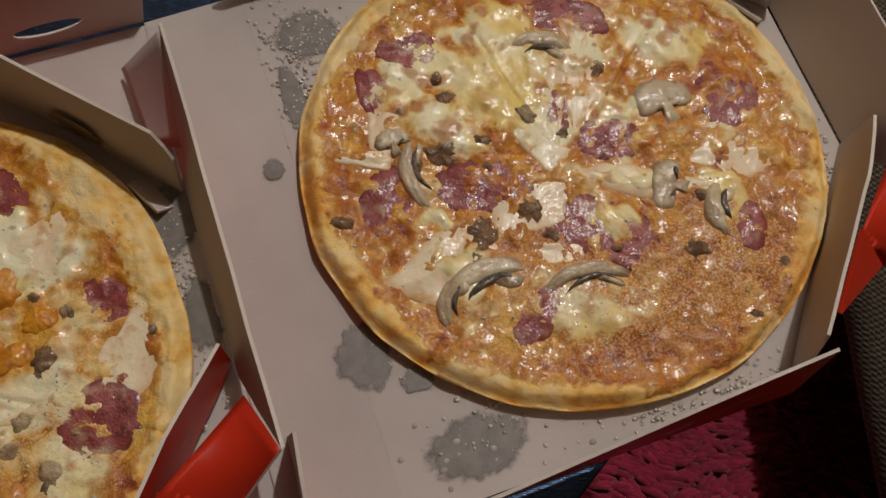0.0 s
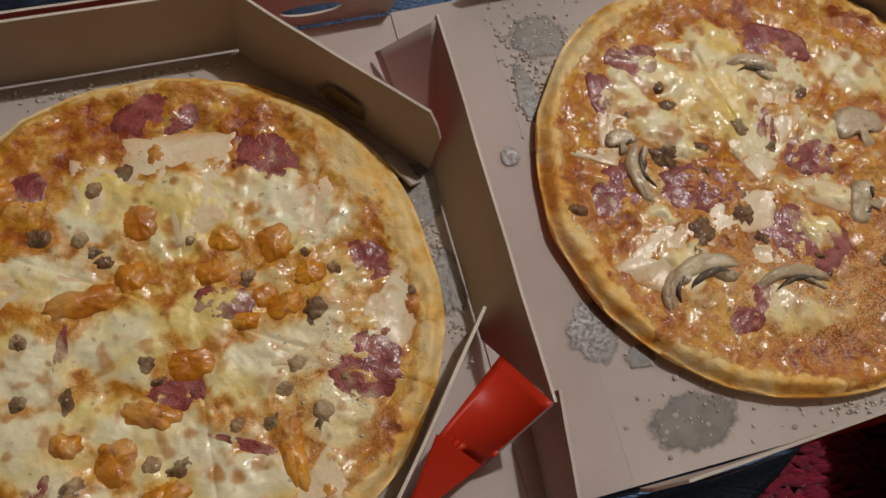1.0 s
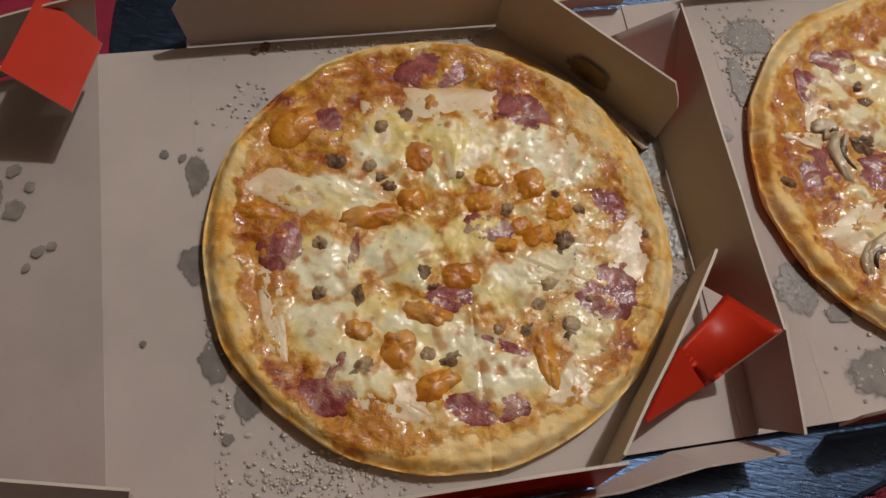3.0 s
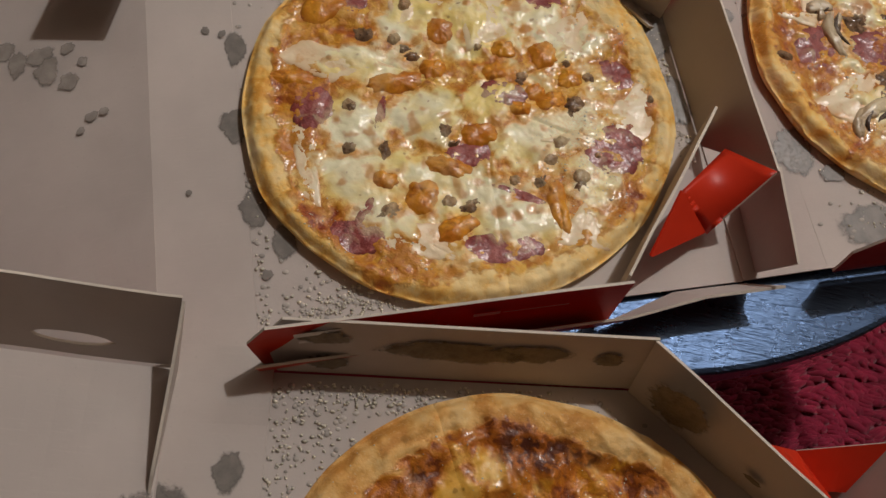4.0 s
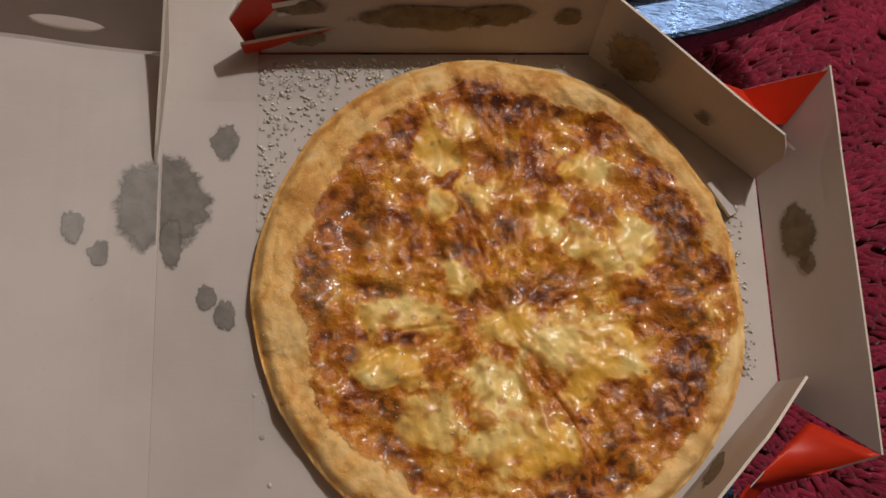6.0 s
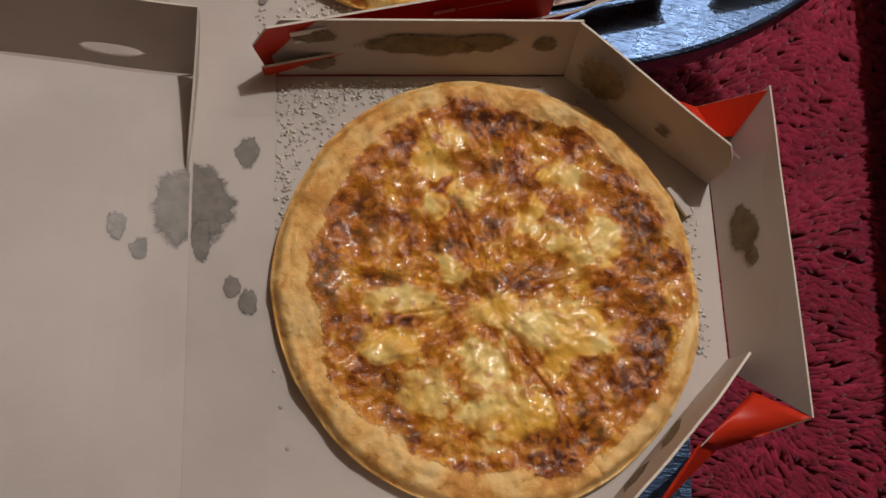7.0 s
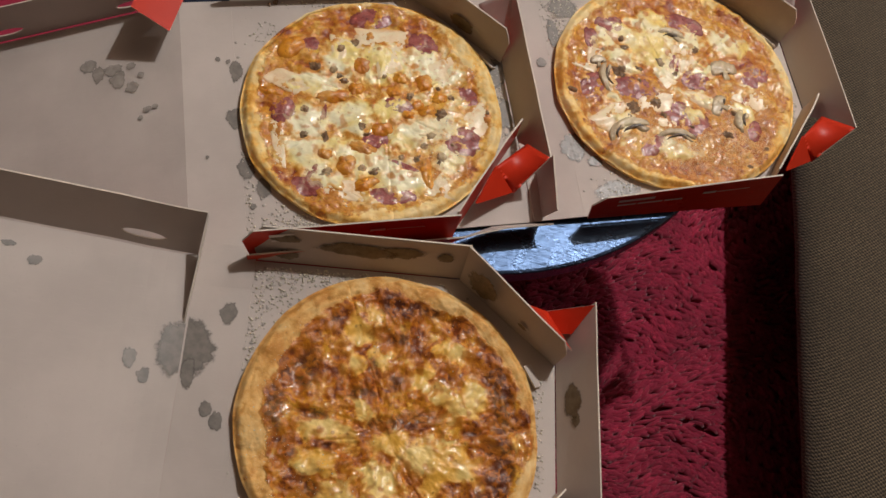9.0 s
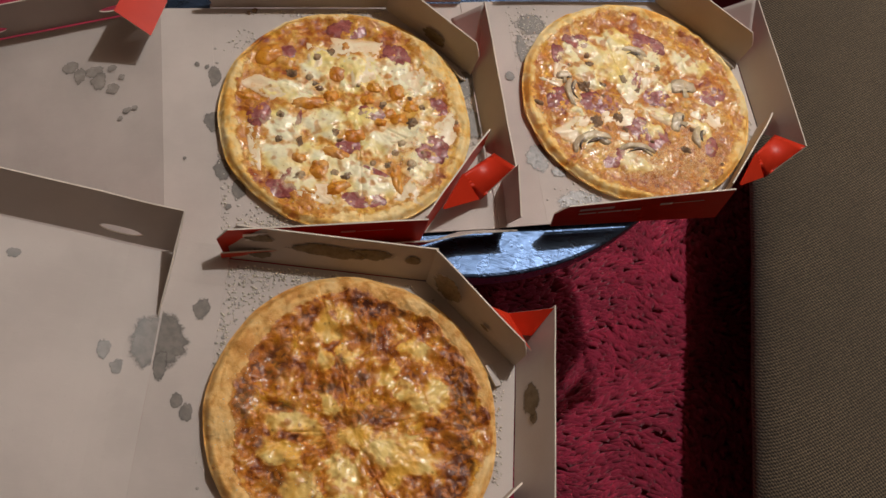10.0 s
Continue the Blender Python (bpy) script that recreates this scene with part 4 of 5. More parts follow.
SAUSAGE1 = [
    (0.017, 0.055, 0.0076, 0.0082, 0), (-0.071, 0.03, 0.0076, 0.0063, 0), (-0.077, 0.042, 0.0057, 0.005, 0), (-0.023, -0.037, 0.0107, 0.0107, 0),
    (-0.011, -0.051, 0.0069, 0.0069, 0), (-0.05, -0.054, 0.0107, 0.0139, 0), (-0.073, -0.005, 0.0139, 0.0095, 10), (-0.027, 0.021, 0.0095, 0.0082, 0),
    (-0.004, 0.012, 0.005, 0.0057, 0), (-0.051, 0.003, 0.0082, 0.0057, 0), (0.069, -0.055, 0.0113, 0.0076, 0), (0.119, -0.061, 0.0057, 0.005, 0),
    (-0.127, -0.049, 0.0088, 0.005, 0), (-0.097, 0.02, 0.0038, 0.0038, 0), (0.076, -0.023, 0.0076, 0.0063, 0), (-0.053, -0.068, 0.0069, 0.0057, 0),
    (0.024, -0.057, 0.0044, 0.0032, 0), (0.1, -0.092, 0.005, 0.0032, 0), (-0.046, -0.012, 0.0076, 0.005, 0), (-0.088, -0.012, 0.0076, 0.0076, 0),
]
CHEESE1 = [
    (-0.036, 0.04, 0.0347, 0.0284, 0), (-0.075, 0.013, 0.0252, 0.0158, 0), (0.032, 0.028, 0.0158, 0.0113, 0), (-0.049, 0.077, 0.0221, 0.0189, 0),
    (0.059, 0.076, 0.0347, 0.0189, 0), (0.021, -0.039, 0.0176, 0.012, 0), (0.008, -0.094, 0.0378, 0.0126, 5), (-0.075, -0.045, 0.0095, 0.0069, 0),
    (-0.058, -0.076, 0.0158, 0.0126, 0), (0.033, -0.013, 0.0252, 0.0082, 0), (-0.017, 0.012, 0.0221, 0.0158, 0), (-0.079, 0.052, 0.0221, 0.0158, 0),
    (-0.062, -0.001, 0.0126, 0.0095, 0), (-0.101, 0.036, 0.0158, 0.0189, 0), (0.007, 0.065, 0.0158, 0.0189, 0), (0.088, -0.021, 0.0158, 0.0158, 0),
]
DARK3 = [
    (-0.066, 0.119, 0.0091, 0.0058, 5), (-0.076, 0.094, 0.0099, 0.0091, 5), (-0.092, 0.037, 0.0157, 0.0256, -5), (-0.114, 0.048, 0.0066, 0.0058, 5),
    (-0.110, 0.025, 0.0066, 0.0091, 5), (-0.019, 0.115, 0.0240, 0.0080, -2), (0.016, 0.124, 0.0107, 0.0066, 5), (-0.009, 0.086, 0.0181, 0.0066, 5),
    (-0.003, 0.042, 0.0099, 0.0124, 5), (0.083, 0.104, 0.0204, 0.0102, -33), (0.093, 0.066, 0.0099, 0.0140, 15), (0.112, 0.050, 0.0124, 0.0099, -35),
    (0.121, 0.030, 0.0153, 0.0082, 2), (0.020, 0.008, 0.0286, 0.0102, 24), (0.046, 0.059, 0.0107, 0.0066, 5), (-0.028, 0.049, 0.0056, 0.0136, 30),
    (0.045, 0.120, 0.0096, 0.0048, -10), (-0.031, 0.023, 0.0165, 0.0058, 13),
]
DARK3B = [
    (-0.119, 0.005, 0.0091, 0.0082, 5), (-0.099, -0.040, 0.0089, 0.0063, 9), (-0.087, -0.050, 0.0088, 0.0088, -10), (-0.060, -0.076, 0.0145, 0.0076, -26),
    (-0.053, -0.097, 0.0140, 0.0074, -35), (-0.077, -0.008, 0.0173, 0.0049, 0), (-0.052, -0.034, 0.0099, 0.0041, 5), (-0.016, -0.006, 0.0058, 0.0058, 5),
    (-0.039, -0.114, 0.0066, 0.0107, 5), (0.105, -0.003, 0.0088, 0.0080, -9), (0.113, -0.023, 0.0107, 0.0115, 5), (0.110, -0.050, 0.0104, 0.0080, 10),
    (0.078, -0.084, 0.0090, 0.0250, 21), (0.044, -0.101, 0.0104, 0.0064, 21), (0.029, -0.123, 0.0173, 0.0074, 15), (0.003, -0.128, 0.0165, 0.0066, 5),
    (-0.042, -0.129, 0.0107, 0.0058, 5), (0.081, 0.010, 0.0120, 0.0048, 11),
]
CHEESE3 = [
    (-0.053, 0.084, 0.0104, 0.0104, -10), (-0.027, 0.063, 0.0074, 0.0140, 35), (-0.044, 0.052, 0.0091, 0.0091, 5), (-0.039, 0.104, 0.0091, 0.0074, 5),
    (0.078, 0.049, 0.0176, 0.0144, -9), (0.061, 0.032, 0.0200, 0.0064, -9), (0.041, 0.089, 0.0136, 0.0096, -9), (0.020, 0.053, 0.0112, 0.0136, -9),
    (-0.059, -0.021, 0.0206, 0.0082, 5), (-0.065, -0.052, 0.0192, 0.0104, -20), (-0.034, -0.081, 0.0165, 0.0124, 5), (-0.025, 0.004, 0.0091, 0.0107, 5),
    (0.053, -0.021, 0.0350, 0.0110, 9), (0.076, -0.028, 0.0160, 0.0136, -10), (0.053, -0.042, 0.0107, 0.0140, 5), (0.025, -0.088, 0.0280, 0.0176, 0),
    (0.002, -0.059, 0.0148, 0.0165, 5), (0.009, -0.015, 0.0165, 0.0099, 25),
]
WHITE3 = [
    (-0.088, -0.013, 0.0173, 0.0033, -3), (-0.089, -0.057, 0.0058, 0.0041, 5), (-0.074, -0.062, 0.0064, 0.0080, -10), (-0.051, 0.004, 0.0091, 0.0058, 5),
    (0.032, -0.032, 0.0074, 0.0140, 20), (0.030, -0.054, 0.0049, 0.0107, 5), (-0.051, 0.051, 0.0049, 0.0041, 5), (0.078, 0.053, 0.0100, 0.0130, -9),
    (0.082, -0.031, 0.0074, 0.0082, 5), (-0.014, 0.098, 0.0056, 0.0032, -9),
]


def blobs(x, y, items, soft=1.0):
    best = np.zeros(np.shape(x))
    for cx, cy, rx, ry, a in items:
        ca, sa = math.cos(radians(a)), math.sin(radians(a))
        dx, dy = x - cx, y - cy
        q = ((dx * ca + dy * sa) / rx) ** 2 + ((-dx * sa + dy * ca) / ry) ** 2
        best = np.maximum(best, np.exp(-q * 0.9 * soft))
    return best


def smooth(a, b, x):
    t = np.clip((x - a) / (b - a), 0, 1)
    return t * t * (3 - 2 * t)


class Pie:
    """The shape of one pizza: outline, height and the masks of its top."""

    def __init__(self, radius, cut, angles, cheese, white, char, dust, seed, rim=0.85, squash=1.0, axis=0.0, burn=0.42, spread=1.35, relief=1.0, lean=(0.0, 0.0), oily=(), veil=0.0):
        self.radius, self.cut, self.angles, self.seed, self.rim, self.relief = radius, np.array(cut), angles, seed, rim, relief
        self.cheese_spots, self.white_spots, self.char_spots, self.dust_spots = cheese, white, char, dust
        self.lean, self.oil_spots, self.veil = lean, oily, veil
        self.squash, self.axis, self.burn, self.spread = squash, radians(axis), burn, spread

    def outline(self, th):
        w = (fbm(np.cos(th), np.sin(th), 1.3, self.seed) - 0.5) * 0.050 + (vnoise(np.cos(th), np.sin(th), 6, self.seed) - 0.5) * 0.018
        return self.radius * (1 + w) * (1 + self.squash * np.cos(2 * (th - self.axis)))

    def ratio(self, x, y):
        return np.hypot(x, y) / self.outline(np.arctan2(y, x))

    def flow(self, x, y):
        """How thick molten cheese lies: runny, well-edged puddles."""
        s = self.seed
        wx = x + 0.018 * (fbm(x, y, 42, s + 11) - 0.5) + 0.007 * (vnoise(x, y, 150, s + 12) - 0.5)
        wy = y + 0.018 * (fbm(x, y, 42, s + 13) - 0.5) + 0.007 * (vnoise(x, y, 150, s + 14) - 0.5)
        best = np.full(np.shape(x), 9.0)
        for cx, cy, rx, ry, a in self.cheese_spots:
            ca, sa = math.cos(radians(a)), math.sin(radians(a))
            dx, dy = wx - cx, wy - cy
            best = np.minimum(best, np.sqrt(((dx * ca + dy * sa) / rx) ** 2 + ((-dx * sa + dy * ca) / ry) ** 2))
        runs = self.veil * smooth(0.43, 0.58, fbm(wx, wy, 27, s + 41)) * (0.7 + 0.3 * smooth(0.3, 0.7, fbm(x, y, 70, s + 43)))
        return np.maximum(1 - smooth(0.45, self.spread, best), runs)

    def edge(self, x, y):
        return self.rim + (fbm(x, y, 22, self.seed) - 0.5) * 0.12 + (fbm(x, y, 9, self.seed + 1) - 0.5) * 0.26 / self.relief + self.lean[0] * np.cos(np.arctan2(y, x) - radians(self.lean[1]))

    def height(self, x, y):
        r, s, k = self.ratio(x, y), self.seed, self.relief
        edge = self.edge(x, y)
        crust = smooth(edge - 0.08, edge + 0.06, r)
        ch = self.flow(x, y) * (1 - crust)
        folds = 1 - np.abs(2 * fbm(x + 0.01 * vnoise(x, y, 40, s), y, 34, s + 21) - 1) ** 0.7
        z = 0.0112 + (fbm(x, y, 30, s) - 0.5) * 0.0062 * (k - (k - 0.9) * crust) + (fbm(x, y, 110, s + 2) - 0.5) * (0.0050 - 0.0020 * ch) * (k - (k - 0.9) * crust)
        z = z + (folds - 0.6) * 0.0040 * (k - 0.6) * (1 - crust)
        z = z + crust * (0.0044 + ((fbm(x, y, 26, s + 4) - 0.5) * 0.0058 + (fbm(x, y, 85, s + 7) - 0.5) * 0.0022) / k)
        z = z - smooth(0.93, 1.0, r) ** 2 * 0.0075
        if self.char_spots:
            z = z - 0.0016 * blobs(x, y, self.char_spots) * (1 - crust)
        return z + 0.0020 * ch

    def masks(self, x, y):
        r, s = self.ratio(x, y), self.seed
        edge = self.edge(x, y)
        crust = smooth(edge - 0.07 / self.relief, edge + 0.06 / self.relief, r)
        ch = self.flow(x, y) * (1 - smooth(self.rim - 0.07, self.rim + 0.02, r))
        wh = blobs(x, y, self.white_spots) if self.white_spots else np.zeros(np.shape(x))
        ca = blobs(x, y, self.char_spots) * self.burn if self.char_spots else np.zeros(np.shape(x))
        wild = np.maximum(0.45 * smooth(0.62, 0.78, fbm(x, y, 60, s + 9)) * smooth(0.6, 0.8, r), (self.burn - 0.05) * smooth(0.46, 0.60, fbm(x, y, 26, s + 15)) * smooth(0.64, 0.75, r) * (1 - smooth(0.84, 0.91, r)))
        ca = np.maximum(ca, wild) * (1 - crust) ** 2
        du = blobs(x, y, self.dust_spots) if self.dust_spots else np.zeros(np.shape(x))
        oil = blobs(x, y, self.oil_spots, 0.55) * smooth(0.40, 0.62, fbm(x, y, 48, s + 31)) if self.oil_spots else np.zeros(np.shape(x))
        return {"crust": crust, "cheese": ch, "white": wh, "char": ca, "dust": du, "oil": oil * (1 - crust)}

    def top(self, x, y):
        return float(self.height(np.array(x), np.array(y)))


def make_pizza(name_label, place, pie, material):
    pizza = thing("pizza", name_label, "pizza", (*place, 0.0006), "pizzas in boxes")
    cols = np.concatenate([[0, 0.004, 0.012], np.linspace(0.025, 0.975, 70), [0.988, 0.996, 1]])
    rows = np.concatenate([np.linspace(0.0, 0.80, 62), np.linspace(0.81, 0.995, 34), [1.0]])
    ends = pie.angles[1:] + [pie.angles[0] + 360]
    for first, last in zip(pie.angles, ends):
        a0, a1 = radians(first) + 0.0002, radians(last) - 0.0002
        th = a0 + (a1 - a0) * cols
        # how far the rim lies from the cutting centre in each direction
        reach = np.full(th.shape, pie.radius)
        for _ in range(6):
            px, py = pie.cut[0] + reach * np.cos(th), pie.cut[1] + reach * np.sin(th)
            reach = reach * pie.outline(np.arctan2(py, px)) / np.hypot(px, py)
        R, T = np.meshgrid(rows, np.arange(len(th)), indexing="ij")
        X = pie.cut[0] + R * reach[T] * np.cos(th[T])
        Y = pie.cut[1] + R * reach[T] * np.sin(th[T])
        Z = pie.height(X, Y)
        side = np.minimum(cols, 1 - cols)[T] * (a1 - a0) * R * reach[T]
        Z = Z - 0.0011 * np.exp(-(side / 0.0014) ** 2) * smooth(0.35, 0.6, fbm(X, Y, 16, pie.seed + 6)) * smooth(0.015, 0.05, R * reach[T])
        M = pie.masks(X, Y)
        extra = [(1.004, 0.0072), (1.0, 0.0035), (0.985, 0.0)]
        for f, z in extra:
            X = np.vstack([X, pie.cut[0] + f * reach * np.cos(th)])
            Y = np.vstack([Y, pie.cut[1] + f * reach * np.sin(th)])
            Z = np.vstack([Z, np.full(len(th), z)])
            for key in M:
                M[key] = np.vstack([M[key], M[key][-1]])
        for key in M:                                   # cut faces down to the card
            M[key] = np.hstack([M[key][:, :1]] * 2 + [M[key]] + [M[key][:, -1:]] * 2)
        X, Y = np.hstack([X[:, :1]] * 2 + [X] + [X[:, -1:]] * 2), np.hstack([Y[:, :1]] * 2 + [Y] + [Y[:, -1:]] * 2)
        none = np.zeros((len(Z), 1))
        Z = np.hstack([none, Z[:, :1], Z, Z[:, -1:], none])
        r, c = X.shape
        verts = np.stack([X, Y, Z], -1).reshape(-1, 3)
        ii, jj = np.meshgrid(np.arange(r - 1), np.arange(c - 1), indexing="ij")
        keep = (jj != 1) & (jj != c - 3)
        a = (ii * c + jj)[keep]
        faces = np.stack([a, a + c, a + c + 1, a + 1], -1).tolist()
        ob = raw("slice", verts, faces, pizza, [material], smooth=True)
        for key, val in M.items():
            ob.data.attributes.new(key, "FLOAT", "POINT").data.foreach_set("value", val.ravel().astype(np.float32))
    return pizza


def cornered(k, seed):
    """Outline of a torn or cut piece: straight sides between k uneven corners."""
    r = np.random.default_rng(int(seed * 100) + 7)
    ang = np.sort((np.arange(k) + r.uniform(-0.28, 0.28, k)) * 2 * math.pi / k + r.uniform(0, 6.28)) % (2 * math.pi)
    ang = np.sort(ang)
    rad = r.uniform(0.95, 1.35, k)
    px, py = rad * np.cos(ang), rad * np.sin(ang)

    def out(th):
        best = np.full(th.shape, 1.4)
        for i in range(k):
            x0, y0, x1, y1 = px[i], py[i], px[(i + 1) % k], py[(i + 1) % k]
            nx, ny = y1 - y0, x0 - x1
            d = np.cos(th) * nx + np.sin(th) * ny
            t = (x0 * nx + y0 * ny) / np.where(np.abs(d) < 1e-6, 1e-6, d)
            best = np.where((t > 0) & (t < best), t, best)
        return np.maximum(best, 0.45)
    return out


def drape(name, pizza, pie, spec, thick, material, seed, corner=2.0, ragged=0.12, lump=0.0, sink=0.0012, dome=3.0, shape=None, bend=0.0):
    """A baked-on piece that follows the pizza's top: spec = x, y, half sizes, angle."""
    cx, cy, rx, ry, a = spec
    fr = np.array([0.0, 0.22, 0.42, 0.6, 0.75, 0.87, 0.95, 0.99, 1.0])
    n, m = 48, len(fr)
    th = np.linspace(0, 2 * math.pi, n, endpoint=False)
    out = shape(th) if shape else (np.abs(np.cos(th)) ** corner + np.abs(np.sin(th)) ** corner) ** (-1 / corner)
    out = out * (1 + ragged * 2.0 * (fbm(np.cos(th), np.sin(th), 1.5, seed) - 0.5) + ragged * 0.7 * (vnoise(np.cos(th), np.sin(th), 5, seed) - 0.5))
    F, T = np.meshgrid(fr, np.arange(n), indexing="ij")
    lx, ly = F * out[T] * np.cos(th[T]) * rx, F * out[T] * np.sin(th[T]) * ry
    ly = ly - bend * lx * lx / rx
    ca, sa = math.cos(radians(a)), math.sin(radians(a))
    X, Y = cx + lx * ca - ly * sa, cy + lx * sa + ly * ca
    Z = pie.height(X, Y) * 0.6 + 0.4 * float(np.mean(pie.height(X, Y)))
    Z = Z + thick * (1 - F ** dome) + (fbm(X, Y, 90, seed) - 0.5) * thick * 0.5 - sink
    if lump:
        Z = Z + lump * (fbm(X, Y, 240, seed) - 0.5) * (1 - F ** 4)
        X = X + lump * 0.6 * (vnoise(X, Y, 260, seed + 5) - 0.5)
        Y = Y + lump * 0.6 * (vnoise(X, Y, 260, seed + 8) - 0.5)
    Z[-1] = Z[-1] - 0.0022
    verts = np.stack([X[1:], Y[1:], Z[1:]], -1).reshape(-1, 3).tolist() + [(float(X[0, 0]), float(Y[0, 0]), float(Z[0].mean()))]
    faces = [(i * n + j, (i + 1) * n + j, (i + 1) * n + (j + 1) % n, i * n + (j + 1) % n) for i in range(m - 2) for j in range(n)]
    faces += [(len(verts) - 1, j, (j + 1) % n) for j in range(n)]
    ob = raw(name, verts, faces, pizza, [material], smooth=True)
    ob.data.attributes.new("rim", "FLOAT", "POINT").data.foreach_set("value", np.append(F[1:].ravel(), 0.0).astype(np.float32))
    melt = pie.flow(X, Y)
    ob.data.attributes.new("melt", "FLOAT", "POINT").data.foreach_set("value", np.append(melt[1:].ravel(), melt[0, 0]).astype(np.float32))
    return ob


def cap_and_stem(th):
    """Cut mushroom in profile, stem pointing down: wide cap, notches for the gills."""
    d = np.abs((th - 1.5 * math.pi + math.pi) % (2 * math.pi) - math.pi)
    r = np.where(d < 0.36, 1.15, 0.50 + 0.60 * smooth(0.62, 1.25, d))
    return r - 0.12 * smooth(2.2, 3.14, d)


def mushroom(pizza, pie, spec, seed):
    """A cut mushroom lying flat: rounded cap, stem below it, dark gills between."""
    cx, cy, rx, ry, a = spec
    if rx < ry:
        rx, ry, a = ry, rx, a + 90
    ca, sa = math.cos(radians(a)), math.sin(radians(a))

    def at(x, y):
        return cx + x * ca - y * sa, cy + x * sa + y * ca

    if ry < 0.55 * rx:                                   # seen on edge: a curled strip with a dark underside
        drape("mushroom_slice", pizza, pie, (*at(0, ry * 0.5), rx * 0.95, ry * 0.62, a), 0.0038, MUSHROOM, seed, 2.3, 0.16, 0.0014, dome=5, bend=0.34)
        drape("mushroom_underside", pizza, pie, (*at(rx * 0.12, -ry * 0.15), rx * 0.62, ry * 0.26, a), 0.0042, GILLS, seed + 3, 2.0, 0.25, 0.001, dome=5, bend=0.40)
        drape("mushroom_stem", pizza, pie, (*at(rx * 0.45, -ry * 0.55), rx * 0.34, ry * 0.40, a - 35), 0.0036, MUSHROOM, seed + 5, 2.6, 0.2, 0.001, dome=5)
    else:
        drape("mushroom_slice", pizza, pie, (cx, cy, rx * 1.05, ry * 1.1, a), 0.0036, MUSHROOM, seed, 2.0, 0.12, 0.0012, dome=8, shape=cap_and_stem)
        for k in (-1, 1):
            drape("mushroom_underside", pizza, pie, (*at(k * rx * 0.46, -ry * 0.26), rx * 0.30, ry * 0.17, a + k * 18), 0.0036, GILLS, seed + 3 + k, 2.0, 0.25, 0.001, dome=5)


NEAR_EDGE_1 = [(-0.128, -0.03, 0.010, 0.006, 0), (0.03, -0.09, 0.012, 0.008, 0), (-0.02, -0.105, 0.010, 0.007, 0)]
pie_a = Pie(0.1495, (-0.005, -0.011), [2.7, 60.0, 121.0, 181.0, 240.0, 302.0], CHEESE1, [(0.02, 0.005, 0.016, 0.010, 0), (-0.07, -0.01, 0.008, 0.006, 0), (0.0, -0.075, 0.028, 0.009, 5)], NEAR_EDGE_1,
            [(0.02, -0.085, 0.075, 0.035, 8), (0.085, -0.06, 0.045, 0.05, 0)], 2.0, 0.925, 0.012, 15, veil=0.34)
pie_b = Pie(0.1490, (0.012, 0.002), [-10.0, 44.0, 110.0, 169.7, 222.4, 288.0], CHEESE2, [(-0.075, 0.03, 0.032, 0.014, 0), (0.05, -0.01, 0.020, 0.014, 0), (0.05, -0.07, 0.030, 0.016, 0), (-0.07, -0.05, 0.02, 0.02, 0)], [],
            [(0.09, -0.02, 0.03, 0.04, 0)], 5.0, 0.925, 0.006, 60, oily=CHICKEN2, veil=0.46)
pie_c = Pie(0.1520, (0.004, -0.012), [16.7, 74.0, 119.0, 196.7, 249.0, 309.0], CHEESE3, WHITE3, DARK3 + DARK3B, [], 8.0, 0.885, 0.014, 130, 0.95, 1.8, 1.7, (0.058, 30.0), veil=0.30)
pizza_a = make_pizza("round pizza with mushrooms, salami, ham and grated cheese", P1C, pie_a, PIZZA_A)
pizza_b = make_pizza("round pizza with orange chicken, salami and molten cheese", P2C, pie_b, PIZZA_B)
pizza_c = make_pizza("round barbecue pizza with dark sauce and browned cheese", P3C, pie_c, PIZZA_C)

for pizza, pie, ham, salami, sausage in ((pizza_a, pie_a, HAM1, SALAMI1, SAUSAGE1), (pizza_b, pie_b, HAM2, SALAMI2, SAUSAGE2)):
    for i, s in enumerate(salami):
        drape("salami_slice", pizza, pie, (s[0], s[1], s[2] * 1.2, s[3] * 1.2, s[4]), 0.0015, SALAMI, i * 1.3, 2.0, 0.16, 0.0012, dome=8)
    for i, s in enumerate(ham):
        drape("ham_slice", pizza, pie, (s[0], s[1], s[2] * 1.25, s[3] * 1.25, s[4]), 0.0013, HAM, i * 0.9 + 3, 2.0, 0.07, 0.0010, dome=14, shape=cornered(4 if i % 3 else 3, i * 0.7 + 1))
    for i, s in enumerate(q for q in sausage if math.hypot(q[0], q[1]) < 0.142):
        drape("beef_crumble", pizza, pie, s, 0.0036, SAUSAGE, i * 0.7 + 6, 2.2, 0.36, 0.0040, sink=0.0022, dome=2.4)
for i, s in enumerate(BITS2):
    drape("sausage_bit", pizza_b, pie_b, s, 0.0030, BITS, i * 0.8 + 1, 2.2, 0.18, 0.0030, sink=0.0012, dome=3)
for i, s in enumerate(CHICKEN2):
    drape("chicken_piece", pizza_b, pie_b, (s[0], s[1], s[2], s[3], s[4]), 0.0046, CHICKEN, i * 1.1 + 2, 2.8, 0.20, 0.0034, sink=0.0018, dome=3.0)
for i, s in enumerate(MUSHROOM1):
    mushroom(pizza_a, pie_a, s, i * 1.7)


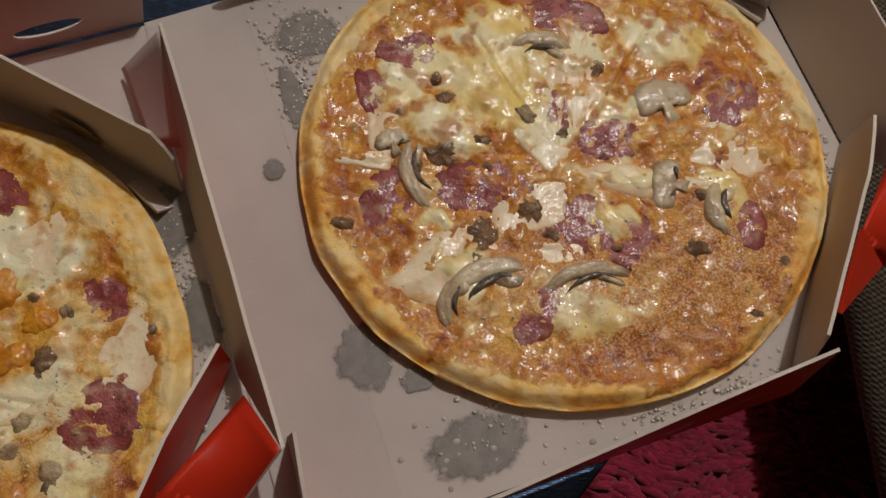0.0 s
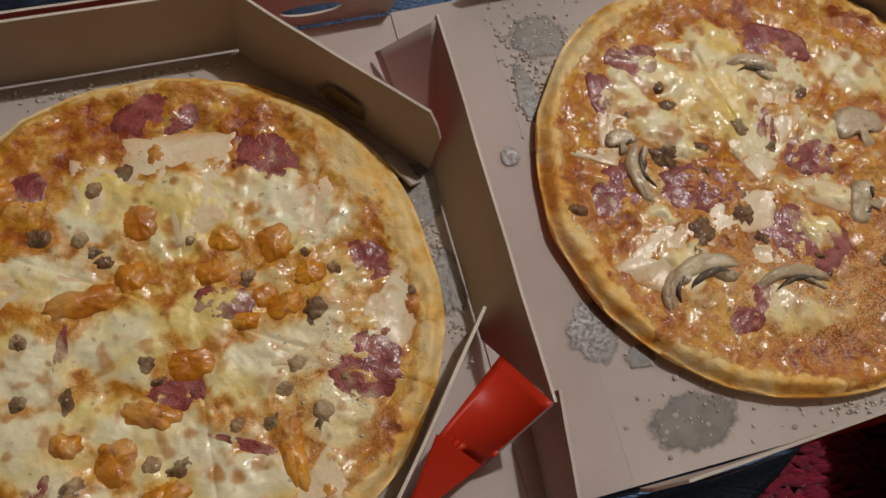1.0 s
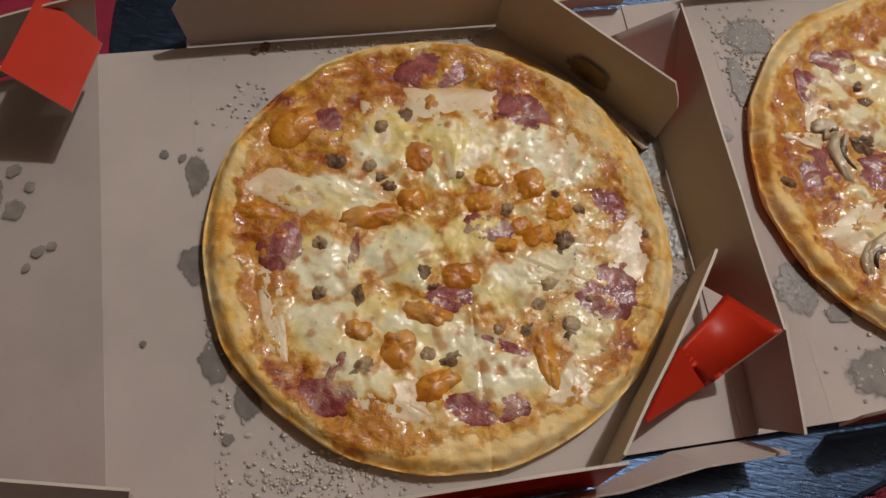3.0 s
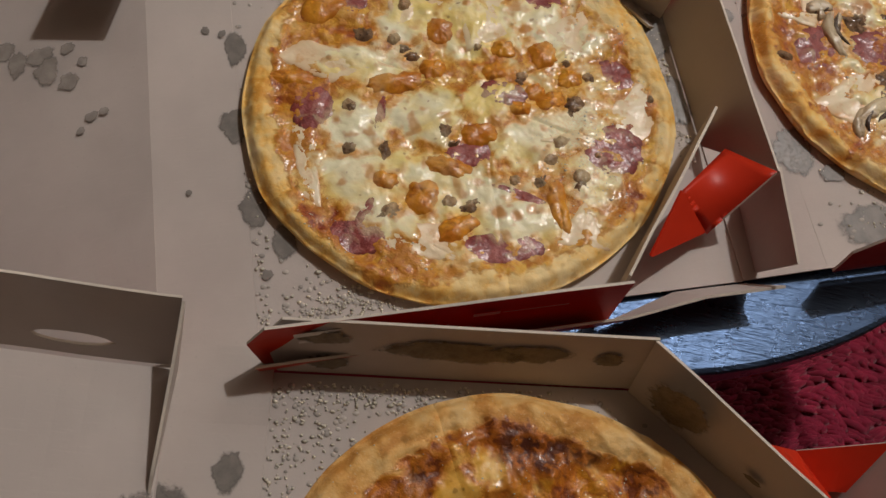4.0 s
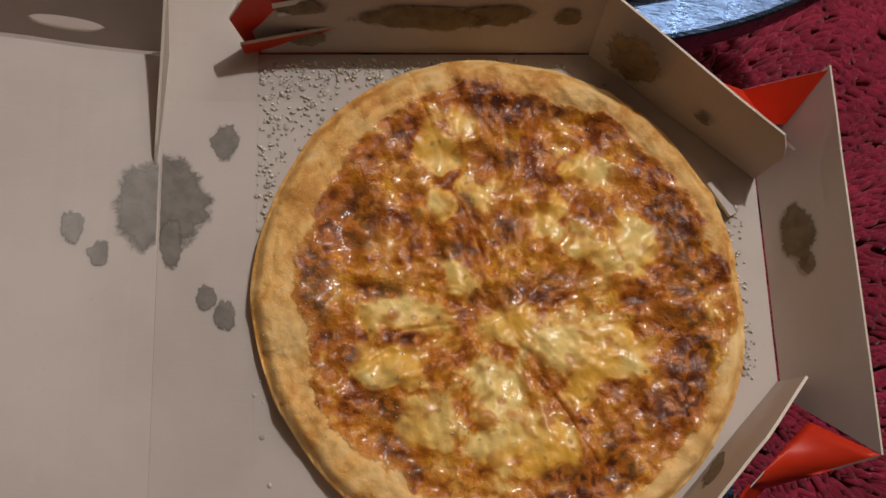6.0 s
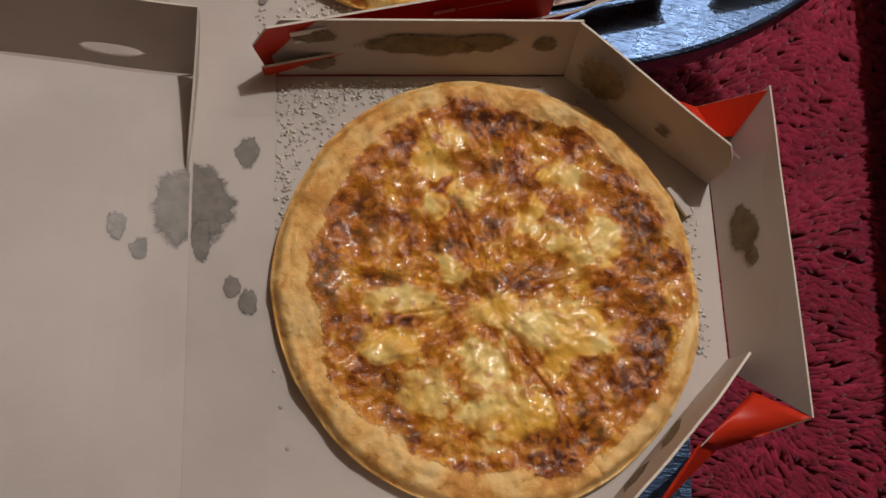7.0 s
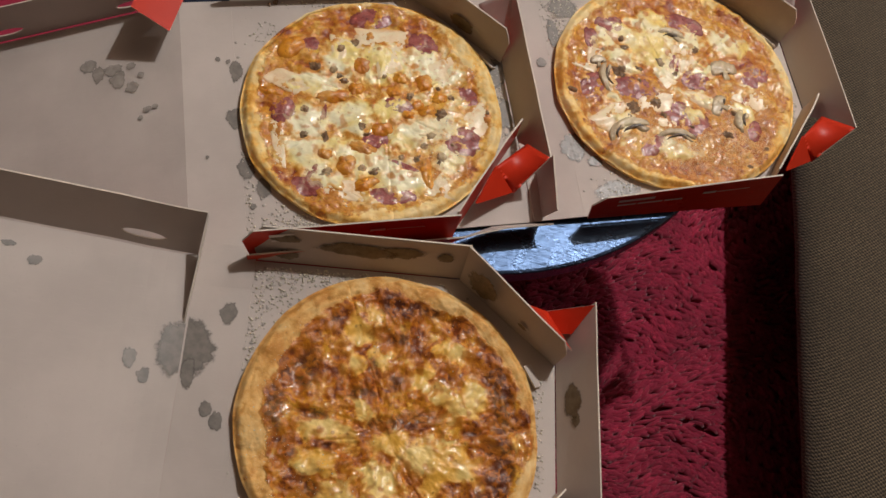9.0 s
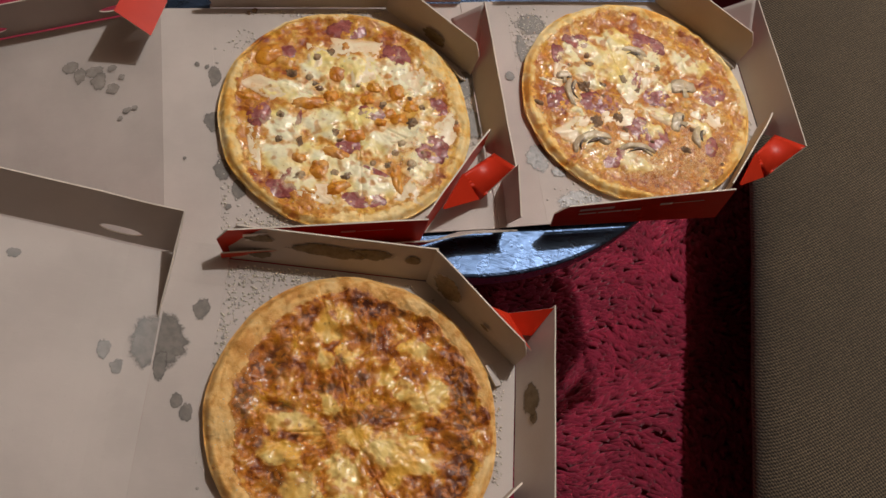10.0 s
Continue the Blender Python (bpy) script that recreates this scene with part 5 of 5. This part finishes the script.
# burnt bits lying on the card beside the pizza
for x, y, size in ((-0.392, 0.190, 0.0042), (-0.398, 0.184, 0.0028)):
    bm = bmesh.new()
    bmesh.ops.create_icosphere(bm, subdivisions=3, radius=size)
    for v in bm.verts:
        v.co *= 0.75 + 0.6 * noise.noise(v.co * 420)
        v.co.z = max(v.co.z * 0.6, -0.0012)
    crumb = part("burnt_crumb", bm, SAUSAGE, None)
    crumb.location = (x, y, 0.0014)
    tagged(crumb, "small burnt brown crumb lying on grey card", "crumb", "burnt crumbs")

# ---- grated cheese and droplets ----
def on_pie(pie):
    def z(x, y):
        r = float(pie.ratio(np.array(x), np.array(y)))
        return pie.top(x, y) - 0.0002 if r < 0.97 else None
    return z


grains("grated_cheese", [(0.02, -0.09, 0.045, 0.022, 420), (0.09, -0.05, 0.03, 0.03, 260), (-0.09, -0.05, 0.02, 0.03, 160)], pizza_a, CRUMB, "grated hard cheese", 21, on_pie(pie_a), (0.0003, 0.0008), 0.5)
grains("grated_cheese", [(0.09, -0.02, 0.02, 0.03, 320), (0.08, 0.07, 0.02, 0.02, 120), (-0.05, -0.12, 0.03, 0.01, 120)], pizza_b, CRUMB, "grated hard cheese", 22, on_pie(pie_b), (0.0003, 0.0008), 0.5)
grains("grated_cheese", [(-0.08, -0.09, 0.04, 0.03, 300), (0.0, 0.10, 0.05, 0.02, 200), (-0.12, 0.0, 0.01, 0.05, 160)], pizza_c, CRUMB, "grated hard cheese", 23, on_pie(pie_c), (0.0003, 0.0007), 0.5)


def on_card(place_pie):
    def z(x, y):
        if not (W < x < E - 0.004 and abs(y) < V - 0.004 - max(0.0, x - DU) * 1.06):
            return None
        return 0.0006
    return z


CRUMBS_A = [(-0.135, 0.06, 0.006, 0.03, 160), (-0.12, 0.12, 0.014, 0.012, 130), (-0.132, -0.02, 0.004, 0.03, 60), (-0.09, -0.12, 0.015, 0.012, 60), (0.03, -0.153, 0.03, 0.004, 110), (0.145, -0.05, 0.006, 0.02, 70)]
CRUMBS_B = [(-0.09, -0.135, 0.022, 0.010, 260), (-0.146, -0.08, 0.004, 0.04, 50), (0.0, 0.155, 0.05, 0.003, 110), (0.152, 0.0, 0.004, 0.03, 140), (-0.11, 0.11, 0.012, 0.012, 40)]
CRUMBS_C = [(-0.10, 0.150, 0.03, 0.006, 170), (-0.02, 0.152, 0.03, 0.006, 150), (-0.142, 0.08, 0.004, 0.04, 110), (-0.12, 0.12, 0.016, 0.014, 90), (0.156, -0.01, 0.004, 0.04, 90), (0.10, -0.105, 0.02, 0.006, 60)]
for box, spots, seed in ((box_a, CRUMBS_A, 31), (box_b, CRUMBS_B, 32), (box_c, CRUMBS_C, 33)):
    grains("grated_cheese", [(x, y, sx, sy, c) for x, y, sx, sy, c in spots], box, CRUMB, "spilled grated cheese", seed, on_card(None), (0.0005, 0.0013), 0.7)
    drops("fat_film", [(x, y, sx * 1.6, sy * 1.6, c * 2 // 3) for x, y, sx, sy, c in spots], box, DROP, "shiny spilled fat", seed + 9)
